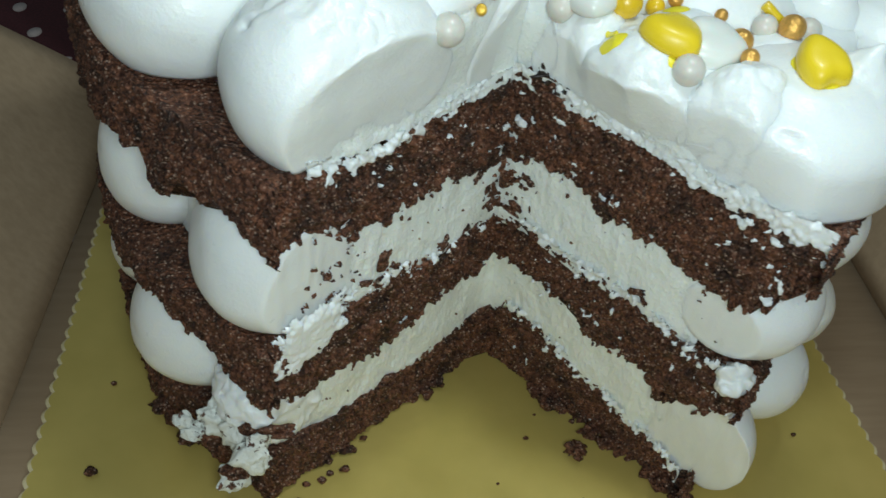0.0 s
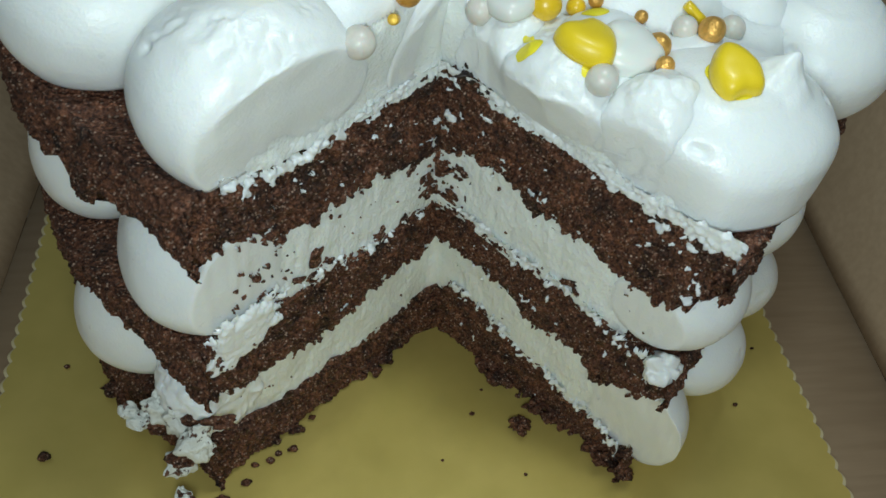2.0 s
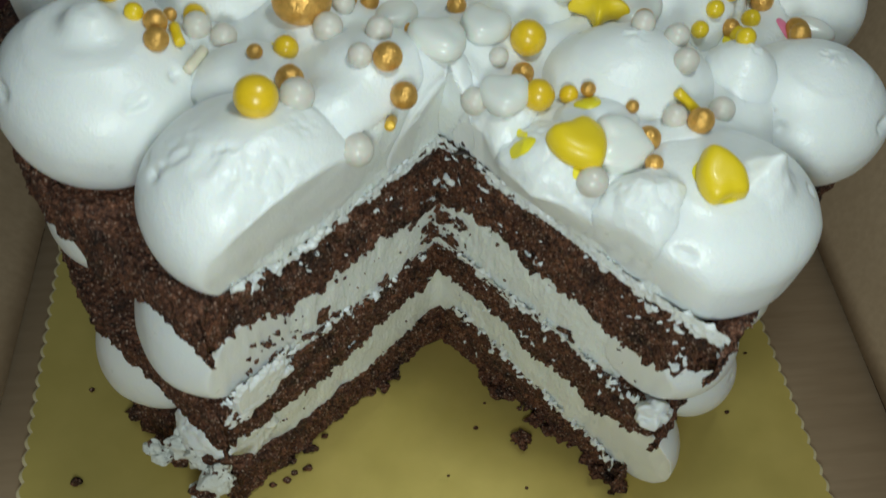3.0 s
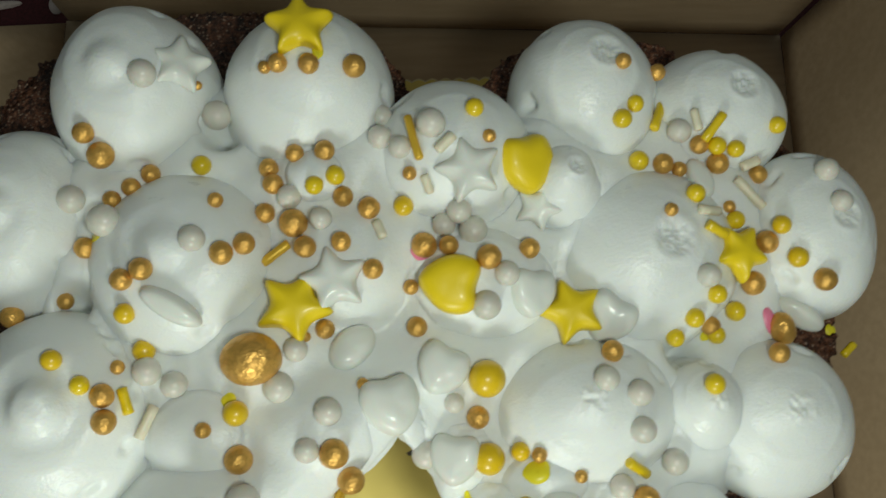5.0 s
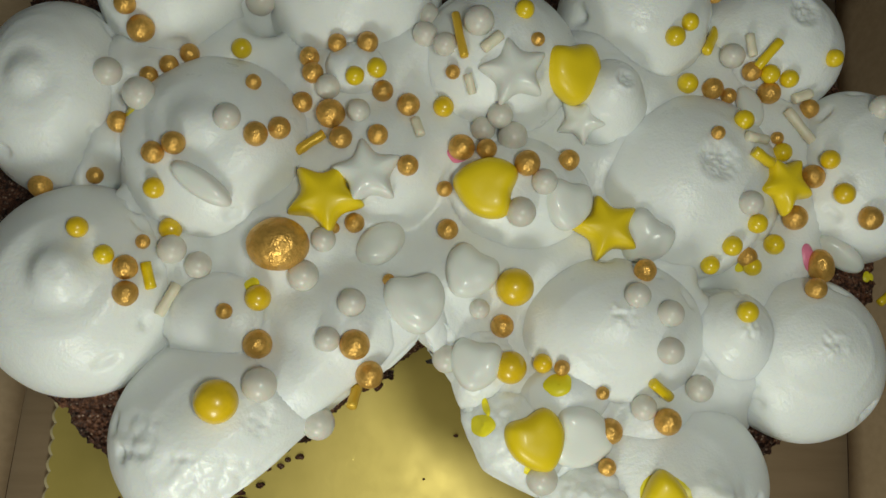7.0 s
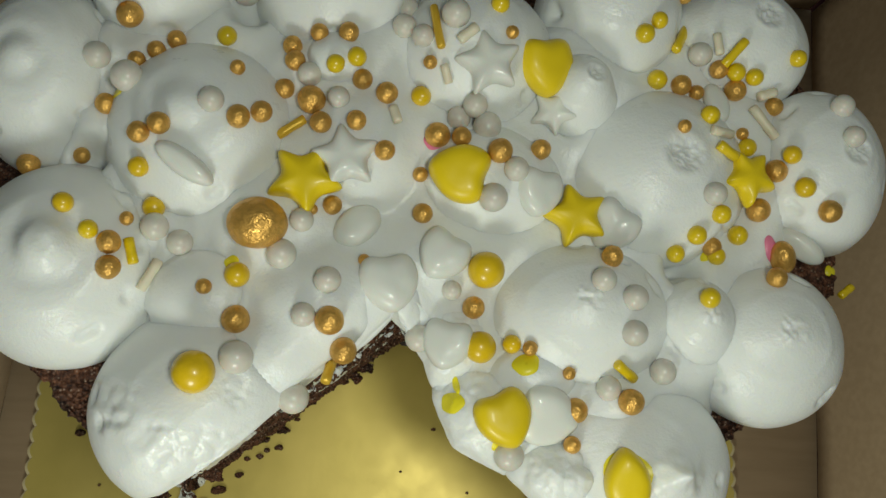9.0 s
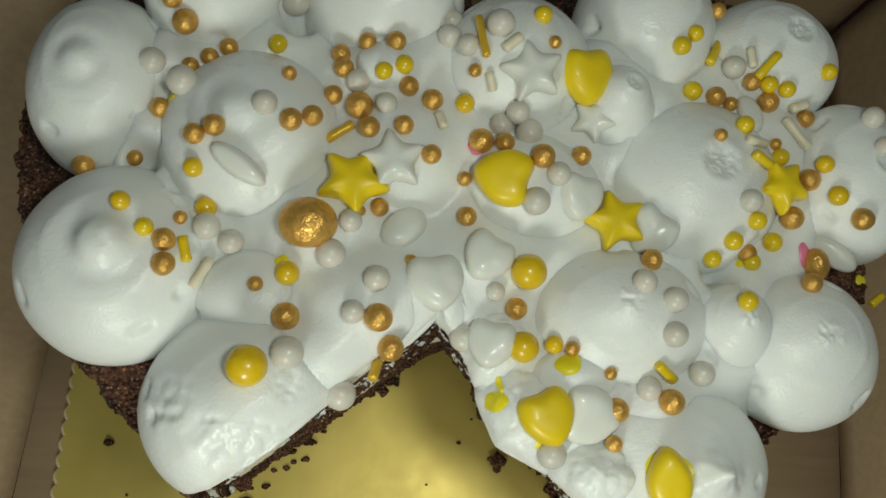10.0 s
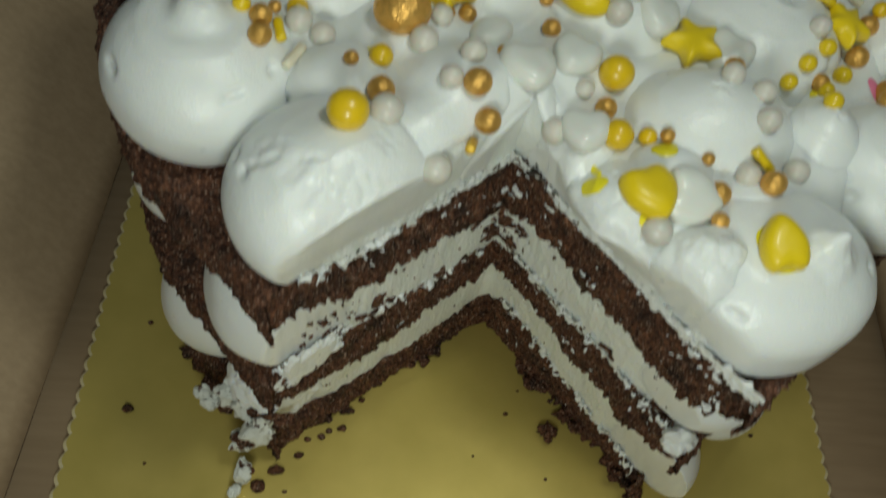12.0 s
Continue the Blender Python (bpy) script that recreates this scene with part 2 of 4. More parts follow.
def cream_surface(x, y, dollops):
    """The top of the cream over places of the plan, with the valleys between the balls filled."""
    x, y = np.asarray(x, float), np.asarray(y, float)
    mask = inside(x, y)
    best = np.full(x.shape, SPONGE_TOP)
    wide = np.full((3,) + x.shape, SPONGE_TOP)
    for cx, cy, a, b, top, kind in dollops:
        q = ((x - cx) / a) ** 2 + ((y - cy) / b) ** 2
        h = top - SPONGE_TOP
        best = np.maximum(best, np.where(q < 1, SPONGE_TOP + 0.42 * h + 0.58 * h * np.sqrt(np.clip(1 - q, 0, 1)), SPONGE_TOP))
        w = (1.14 + mask * (0.85 if kind == "none" else 0.66)) ** 2
        z = SPONGE_TOP + (h - 1.0) * np.sqrt(np.clip(1 - q / w, 0, 1))
        wide = np.sort(np.concatenate([wide, z[None]]), axis=0)[-3:]
    valley = 0.75 * wide[1] + 0.25 * wide[0] - 0.6
    return best, valley


def carve(v, back=0.0, wave=0.5, size=5.0, top=False, faces=None):
    """Pushes what stands in the missing slice back onto its nearer face; faces that would span the corner are left out."""
    v = np.array(v, float)
    if top:
        over = v[:, 2] > SPONGE_TOP
        v[over, 2] = SPONGE_TOP + (v[over, 2] - SPONGE_TOP) * slump(behind(v[over]))
    left_reach, right_reach = top_reach(v) if top else (reach_left(v[:, 2]), reach_right(v[:, 2]))
    rough = wave * grainy(v, size, 7)
    a = v[:, :2] @ N_LEFT - left_reach + back + rough
    b = v[:, :2] @ N_RIGHT - right_reach + back + rough
    k = 2.4 if top else 0.05
    within = (a > -k) & (b > -k)
    left = within & (a < b)
    right = within & ~left

    def eased(d):
        """The push, which rounds the edge of the cut."""
        return np.where(d > k, d, (d + k) ** 2 / (4 * k))[:, None]

    v[left, :2] -= eased(a[left]) * N_LEFT
    v[right, :2] -= eased(b[right]) * N_RIGHT
    if faces is None:
        return v
    return v, [f for f in faces if not (any(left[i] for i in f) and any(right[i] for i in f))]


# ---- table, box and board ----
def build_table():
    v, f = box_verts(-900, 900, -800, 1000, -40, -12)
    table = part("tablecloth", v, f, CLOTH, None, "dark maroon woven tablecloth with pale motifs under the box", False)
    tagged(table, category="tablecloth", kind="structure")
    rng = random.Random(4)
    for n in range(150):
        col, row = n % 15, n // 15
        x, y = -330 + col * 23 + (11 if row % 2 else 0), 60 + row * 24
        long = (col + row) % 3 == 0
        a, b = (10, 1.8) if long else (3.0, 4.2)
        turn = rng.uniform(-0.2, 0.2)
        pts = []
        for z in (-12, -11.4):
            for k in range(14):
                t = 2 * math.pi * k / 14
                px, py = a * math.cos(t), b * math.sin(t)
                pts.append((x + px * math.cos(turn) - py * math.sin(turn), y + px * math.sin(turn) + py * math.cos(turn), z))
        part("motif", pts, ring_faces(2, 14, False, True), CLOTH_WHITE, table)


build_table()

BOX_TURN = radians(-3)
BOX_C = np.array([14.0, 3.0])
HALF_X, HALF_Y, WALL = 137.0, 134.0, 105.0


def build_box():
    box = thing("cardboard_box", "open brown cardboard cake box with its sides folded outwards", "box")
    c, s = math.cos(BOX_TURN), math.sin(BOX_TURN)

    def placed(v):
        v = np.array(v, float)
        return np.stack([BOX_C[0] + v[:, 0] * c - v[:, 1] * s, BOX_C[1] + v[:, 0] * s + v[:, 1] * c, v[:, 2]], -1)

    def panel(name, length, height, hinge, turn, lean, taper):
        """A board of 3 mm that stands on its hinge line and leans outwards."""
        nu, nv = 28, 14
        rows = []
        for side in (0.0, 3.0):
            for j in range(nv + 1):
                for i in range(nu + 1):
                    w = height * j / nv
                    u = (length / 2 - taper * w) * (2 * i / nu - 1)
                    bow = 1.5 * math.sin(math.pi * i / nu) * (j / nv) ** 2
                    rows.append((u, w, side + bow))
        rows = np.array(rows)
        rows[:, 2] += 0.35 * grainy(rows * (1, 1, 0), 18, 3)
        la = radians(lean)
        y = rows[:, 1] * math.sin(la) + rows[:, 2] * math.cos(la)
        z = rows[:, 1] * math.cos(la) - rows[:, 2] * math.sin(la) - 3
        ct, st = math.cos(turn), math.sin(turn)
        x0, y0 = rows[:, 0], hinge + y
        v = np.stack([x0 * ct - y0 * st, x0 * st + y0 * ct, z], -1)
        n, m = nu + 1, (nu + 1) * (nv + 1)
        faces = []
        for j in range(nv):
            for i in range(nu):
                a = j * n + i
                faces.append((a, a + 1, a + 1 + n, a + n))
                faces.append((m + a, m + a + n, m + a + 1 + n, m + a + 1))
        edge = [i for i in range(n)] + [j * n + n - 1 for j in range(1, nv + 1)] + [nv * n + i for i in range(n - 2, -1, -1)] + [j * n for j in range(nv - 1, 0, -1)]
        faces += [(edge[k], m + edge[k], m + edge[(k + 1) % len(edge)], edge[(k + 1) % len(edge)]) for k in range(len(edge))]
        part(name, placed(v), faces, CARDBOARD, box)

    v, f = box_verts(-HALF_X, HALF_X, -HALF_Y, HALF_Y, -6.5, -3.2)
    part("floor_panel", placed(v), f, CARDBOARD, box)
    panel("side_panel", 2 * HALF_X - 2, WALL, HALF_Y, 0.0, 10, -0.24)
    panel("side_panel", 2 * HALF_Y - 2, WALL, HALF_X, math.pi / 2, 40, 0.5)
    panel("side_panel", 2 * HALF_Y - 2, WALL, HALF_X, -math.pi / 2, 16, -0.18)
    panel("side_panel", 2 * HALF_X - 2, WALL, HALF_Y, math.pi, 35, 0.3)


build_box()

BOARD = 116.5


def build_board():
    """Square gold card with a scalloped rim."""
    pts = []
    waves = 46
    for side in range(4):
        for k in range(waves * 6):
            u = -BOARD + 2 * BOARD * k / (waves * 6)
            out = BOARD - 1.0 + 1.1 * abs(math.sin(math.pi * k / 6))
            a = side * math.pi / 2
            pts.append((2.3 + u * math.cos(a) + out * math.sin(a), -2.0 + u * math.sin(a) - out * math.cos(a)))
    n = len(pts)
    v = [(x, y, -3.0) for x, y in pts] + [(x, y, -0.5) for x, y in pts] + [((x - 2.3) * 0.992 + 2.3, (y + 2) * 0.992 - 2, 0.0) for x, y in pts]
    board = part("cake_board", v, ring_faces(3, n, True, True), [GOLD_CARD, EDGE_CARD], None,
                 "square gold foil cake board with a scalloped pale rim", False,
                 [1] * n + [1] * n + [1, 0])
    tagged(board, category="cake board")


build_board()

# ---- the cake ----
cake = thing("cake", "three-layer chocolate sponge cake with white cream, a slice cut out", "cake")

OUTLINE_LEFT = [(-50, -58.5), (-57, -51), (-64, -44), (-72, -36), (-80, -28), (-86, -18), (-91, -6), (-96, 8), (-98, 22), (-96, 42), (-90, 60), (-80, 72)]
OUTLINE_BACK = [(-64, 80), (-44, 84), (-30, 84), (-12, 80), (0, 73), (6, 65), (10, 57), (16, 53), (22, 56), (26, 64), (34, 71), (50, 75)]
OUTLINE_RIGHT = [(68, 73), (84, 66), (96, 54), (103, 40), (107, 24), (109, 8), (108, -10), (102, -26), (91, -37), (79, -47), (65, -60.5), (51.5, -72.5)]


def smooth_line(pts, step):
    pts = [np.array(p, float) for p in pts]
    for _ in range(3):
        fine = [pts[0]]
        for a, b in zip(pts, pts[1:]):
            fine += [a * 0.75 + b * 0.25, a * 0.25 + b * 0.75]
        pts = fine + [pts[-1]]
    pts = np.array(pts)
    d = np.r_[0, np.cumsum(np.linalg.norm(np.diff(pts, axis=0), axis=1))]
    s = np.linspace(0, d[-1], int(d[-1] / step))
    return np.stack([np.interp(s, d, pts[:, 0]), np.interp(s, d, pts[:, 1])], -1)


STEP, TRIM = 0.6, 32
OUTER = smooth_line(OUTLINE_LEFT + OUTLINE_BACK + OUTLINE_RIGHT, STEP)


def outward(line):
    t = np.gradient(line, axis=0)
    n = np.stack([-t[:, 1], t[:, 0]], -1)
    return n / np.linalg.norm(n, axis=1, keepdims=True)


# heights of the layers' borders along the two cut faces: distance from the inner corner, height
EDGES_LEFT = {
    "s1_top": [(0, 105.5), (11, 105), (19, 103), (27, 102), (35, 100.5), (49, 99), (56, 99.5), (66, 104)],
    "s1_low": [(3, 85), (6, 80), (10, 79.5), (21, 82), (28, 81), (37, 81.5), (41, 79), (50, 82), (58, 85.5), (66, 84)],
    "s2_top": [(0, 57.5), (16, 57), (26, 57), (37, 60), (46, 56.5), (56, 54), (67, 57), (74, 60)],
    "s2_low": [(2, 42), (9, 41), (19, 39), (27, 38), (37, 34), (45, 35.5), (54, 36), (62, 34.5), (73, 40)],
    "s3_top": [(2, 22), (14, 18.5), (25, 18.3), (35, 19.4), (45, 18), (55, 16.5), (64, 19), (74, 20)],
}
EDGES_RIGHT = {
    "s1_top": [(0, 105.5), (13, 107), (22, 104.5), (36, 103), (51, 101.5), (58, 101), (72, 103)],
    "s1_low": [(3, 85), (6, 86.5), (8.5, 82.3), (21, 85), (30, 79), (40, 79.3), (48, 78.4), (55, 76), (62, 76), (67, 76), (70, 81), (76, 92)],
    "s2_top": [(0, 58.5), (3.5, 61), (14, 60.5), (25, 58.5), (35, 59), (44, 58), (54, 55), (62, 55), (70, 54)],
    "s2_low": [(2, 44), (3, 46.5), (15, 45), (26, 44), (30, 37), (41, 38.4), (49, 38), (53, 30.5), (61, 36.6), (66, 37.5), (70, 43), (76, 51)],
    "s3_top": [(2, 24), (5, 29), (15, 27), (28, 22), (38, 19.5), (48, 15), (58, 11.7), (65, 7.5)],
}


# how far the side of a layer stands back by the front right corner: at the corner, beside it and further back
PULLS = {10: (0, 2, 6, 6), 30: (4, 5, 9, 9), 50: (7, 8, 10, 9)}


def drawn_in(pull):
    back_from_end = np.arange(len(OUTER))[::-1] * STEP
    return np.interp(back_from_end, [0, 14, 40, 105, 190], [*pull, 0])


# heights of the torn lower borders along the side, from the front left corner
SIDE_EDGES = {
    "s1_low": [(0, 84), (4, 85), (10, 88.5), (20, 90), (27, 89.5), (30, 85), (36, 84.5), (37.5, 92), (43, 90.5), (54, 90), (70, 87), (100, 79)],
    "s2_low": [(0, 39), (10, 38.5), (17, 43), (27, 47), (33, 45.5), (42, 49.5), (52, 48), (70, 42), (100, 38)],
}


def cut_ring(z, inset, shift=0.0, pull=(0, 0, 0, 0)):
    """One closed ring round the cake at height z: outer side, right cut face, left cut face; with the kind of each point."""
    line = OUTER - outward(OUTER) * drawn_in(pull)[:, None]
    outer = line - outward(OUTER) * (inset - shift)
    if inset:
        outer = outer[TRIM:-TRIM]
    top = apex(z) - 0.0
    fl, fr = line[0] + 0.0, line[-1] + 0.0
    fl = fl - N_LEFT * (fl @ N_LEFT - reach_left(z))
    fr = fr - N_RIGHT * (fr @ N_RIGHT - reach_right(z))
    if inset:
        fl, fr = top + (fl - top) * (0.86 if z < 45 else 0.76), top + (fr - top) * 0.84
    n_r, n_l = 270, 255
    right = fr + (top - fr) * np.linspace(0, 1, n_r)[1:, None]
    left = top + (fl - top) * np.linspace(0, 1, n_l)[1:-1, None]
    return outer, right, left


def crumb_relief(p, seed, coarse, fine):
    """How far the broken surface of a layer stands out or back."""
    lift = coarse * grainy(p, 5.0, seed + 4) + fine * grainy(p, 1.7, seed + 5) + 0.7 * fine * grainy(p, 0.9, seed + 6)
    lift = lift + 0.7 * fine * grainy(p, 0.55, seed + 15)
    if coarse > 0.3:
        lift = lift - 2.2 * np.clip(grainy(p, 1.25, seed + 9) - 0.30, 0, 1) - 2.8 * np.clip(grainy(p, 3.3, seed + 10) - 0.52, 0, 1)
    return lift


def slab(low, high, rows, inset, back, coarse, fine, seed, ragged, streak=0.0, shift=0.0):
    """A layer of the cake between two borders, with a worked surface."""
    outer, right, left = cut_ring(40.0 if seed == 90 else 50.0, inset, shift, PULLS.get(seed, (8, 8, 10, 10)))
    n_o, n_r, n_l = len(outer), len(right), len(left)
    ref = 40.0 if seed == 90 else 50.0
    dist_r = np.linalg.norm(right - apex(ref), axis=1)
    dist_l = np.linalg.norm(left - apex(ref), axis=1)

    def border(key, at_outer):
        if key is None:
            return np.full(n_o + n_r + n_l, at_outer)
        r = np.interp(dist_r, *np.array(EDGES_RIGHT[key]).T)
        l = np.interp(dist_l, *np.array(EDGES_LEFT[key]).T)
        o = np.interp(np.arange(n_o), [0, 40, n_o - 40, n_o], [l[-1], at_outer, at_outer, r[0]])
        arc = np.arange(n_o) * STEP
        if key == "s1_top" and not inset:
            o = o + 4.5 * np.exp(-(((arc - 55.0) / 36.0) ** 4))
        if key in SIDE_EDGES and not inset:
            o = np.where(arc < 100, np.interp(arc, *np.array(SIDE_EDGES[key]).T), o)
        return np.r_[o, r, l]

    z0, z1 = border(*low), border(*high)
    dive = 1.6 if inset else 0.0
    back_r = back + dive * np.clip(dist_r / dist_r.max() - 0.82, 0, 1) / 0.18
    back_l = back + dive * np.clip(dist_l / dist_l.max() - 0.80, 0, 1) / 0.20
    flat = np.r_[outer, right, left]
    flat3 = np.c_[flat, np.zeros(len(flat))]
    at = np.arange(len(flat))
    near = np.minimum.reduce([np.abs(at - k) for k in (0, n_o, len(flat))])
    ragged = ragged * np.clip(near / 14, 0.15, 1)
    z0 = z0 + ragged * (grainy(flat3, 3.4, seed) + 0.8 * grainy(flat3, 1.3, seed + 1) + 0.5 * grainy(flat3, 0.7, seed + 13)) * (low[0] is not None)
    z1 = z1 + 0.6 * ragged * (grainy(flat3, 3.4, seed + 2) + 0.8 * grainy(flat3, 1.3, seed + 3) + 0.5 * grainy(flat3, 0.7, seed + 14))
    normals = np.r_[outward(OUTER)[TRIM:-TRIM] if inset else outward(OUTER), np.repeat([N_RIGHT], n_r, 0), np.repeat([N_LEFT], n_l, 0)]
    normals[n_o + n_r - 1] = (N_LEFT + N_RIGHT) / np.linalg.norm(N_LEFT + N_RIGHT)
    by_right = np.clip(1 - np.arange(n_o)[::-1] * STEP / 16, 0, 1)
    by_left = np.clip(1 - np.arange(n_o) * STEP / 16, 0, 1)
    verts = []
    for j in range(rows):
        f = j / (rows - 1)
        z = z0 * (1 - f) + z1 * f
        xy = flat.copy()
        xy[:n_o] += np.outer((reach_right(z[:n_o]) - reach_right(ref)) * by_right, N_RIGHT) + np.outer((reach_left(z[:n_o]) - reach_left(ref)) * by_left, N_LEFT)
        xy[n_o : n_o + n_r] = right + N_RIGHT * ((reach_right(z[n_o : n_o + n_r]) - reach_right(ref)) - back_r)[:, None]
        xy[n_o + n_r :] = left + N_LEFT * ((reach_left(z[n_o + n_r :]) - reach_left(ref)) - back_l)[:, None]
        p = np.c_[xy, z]
        lift = crumb_relief(p, seed, coarse, fine)
        if streak:
            along = np.c_[flat, z * 0.12]
            lift = lift + streak * grainy(along, 1.5, seed + 8) + 0.6 * streak * grainy(along, 0.7, seed + 11)
            lift = lift - 0.8 * np.clip(grainy(p * (1, 1, 0.5), 2.6, seed + 12) - 0.5, 0, 1)
        edge = min(f, 1 - f) * (rows - 1)
        lift = lift - (0.7 if edge < 0.5 else 0.15 if edge < 1.5 else 0.0) * (coarse > 0.3)
        p[:, :2] += normals * lift[:, None]
        verts.append(p)
    count = len(flat)
    faces = ring_faces(rows, count)
    total = rows * count
    for ring, flip in ((verts[0], True), (verts[-1], False)):
        flat2 = [Vector(p[:2]) for p in ring]
        pts, _, tris, origin, _, _ = geometry.delaunay_2d_cdt(flat2, [(k, (k + 1) % count) for k in range(count)], [list(range(count))], 1, 1e-4)
        cap = np.array([(p.x, p.y, ring[o[0]][2] if o else ring[np.argmin(np.hypot(ring[:, 0] - p.x, ring[:, 1] - p.y))][2]) for p, o in zip(pts, origin)])
        verts.append(cap)
        faces += [tuple(total + i for i in (reversed(t) if flip else t)) for t in tris]
        total += len(cap)
    return np.concatenate(verts), faces


for name, low, high, shift, seed in (
    ("s1", ("s1_low", 79.0), ("s1_top", 104.0), 0.0, 10),
    ("s2", ("s2_low", 38.0), ("s2_top", 57.0), 0.5, 30),
    ("s3", (None, 0.2), ("s3_top", 19.0), 0.0, 50),
):
    v, f = slab(low, high, 64 if name == "s1" else 52, 0.0, 0.0, 0.8, 0.65, seed, 1.9, shift=shift)
    part("sponge_layer", v, f, SPONGE, cake, "dark chocolate sponge layer with a crumbly cut face")

for low, high, seed in ((("s2_top", 55.0), ("s1_low", 81.0), 70), (("s3_top", 17.0), ("s2_low", 40.0), 90)):
    lo, hi = low, high
    v, f = slab(lo, hi, 48, 13.0, 0.9, 0.29, 0.11, seed, 0.0, 0.08)
    mid = (low[1] + high[1]) / 2
    v[:, 2] = v[:, 2] + 2.6 * np.sign(v[:, 2] - mid) * np.clip(np.abs(v[:, 2] - mid) / 6, 0, 1)
    part("cream_filling", v, f, CREAM_CUT, cake, "thick white cream filling between the sponge layers")

# piped cream on top: x, y, half widths, top height (mm), kind of peak
DOLLOPS = {
    "back_left": [(-52.2, 52.9, 17.8, 20.1, 140.7, "soft"), (-15.5, 52.3, 18.8, 19.6, 139.8, "none"), (-75.3, 26.6, 15.9, 20.7, 135, "soft"), (-41.2, 15.1, 20.4, 20.5, 137.7, "soft"), (-14, 31, 9.5, 8.5, 134, "none")],
    "front_left": [(-66, -13.8, 20.3, 21.0, 135, "nub"), (-36.4, -41, 22.0, 20.5, 133.5, "scraped"), (-37, -19, 15, 13, 130, "none"), (-14, -20, 16, 15, 134, "none"), (-25, -4, 15, 14, 131.5, "none"), (-20, -31, 14, 12, 131, "none"), (-4, -19, 13, 13, 131, "none"), (-27, -19, 9, 10, 127, "none")],
    "middle": [(14.7, 36.8, 18.1, 17.3, 138, "none"), (-9, 14, 17, 17, 133, "none"), (18, 9, 18, 14, 131, "none"), (8, -9, 15, 11, 128, "none"), (37.6, 29.2, 9.9, 10.3, 133, "broken")],
    "back_right": [(45.5, 51.5, 16.9, 18.1, 134, "broken"), (76.3, 46.9, 17.0, 16.0, 128, "broken"), (94.1, 18.1, 15.2, 19.2, 127, "broken"), (55.8, 14.3, 21.6, 20.7, 129, "broken"), (72, 26, 14, 12, 121, "none")],
    "front_right": [(38.8, -18.7, 20.1, 16.5, 130, "patch"), (63.6, -18.8, 10.1, 10.9, 127, "patch"), (80, -22, 17.3, 17.5, 126, "patch"), (49.5, -48, 22, 20, 125.2, "peak"), (34.5, -51.5, 10.5, 9.5, 126, "torn"), (20, -40, 13.5, 13.5, 125, "fold"), (29, -32, 13, 9, 126, "none"), (12, -26, 11, 11, 124.5, "fold"), (35, -53, 11, 8, 111, "none"), (75, 0, 14, 10, 119, "none"), (46, -37, 10, 8, 124.5, "none")],
}
ALL_DOLLOPS = [d for group in DOLLOPS.values() for d in group]


def cream_height(x, y):
    """The height of the cream's surface over a place of the plan."""
    best, valley = cream_surface([x], [y], ALL_DOLLOPS)
    z = max(best[0], valley[0], SPONGE_TOP)
    return SPONGE_TOP + (z - SPONGE_TOP) * float(slump(behind(np.array([[x, y, z]])))[0])


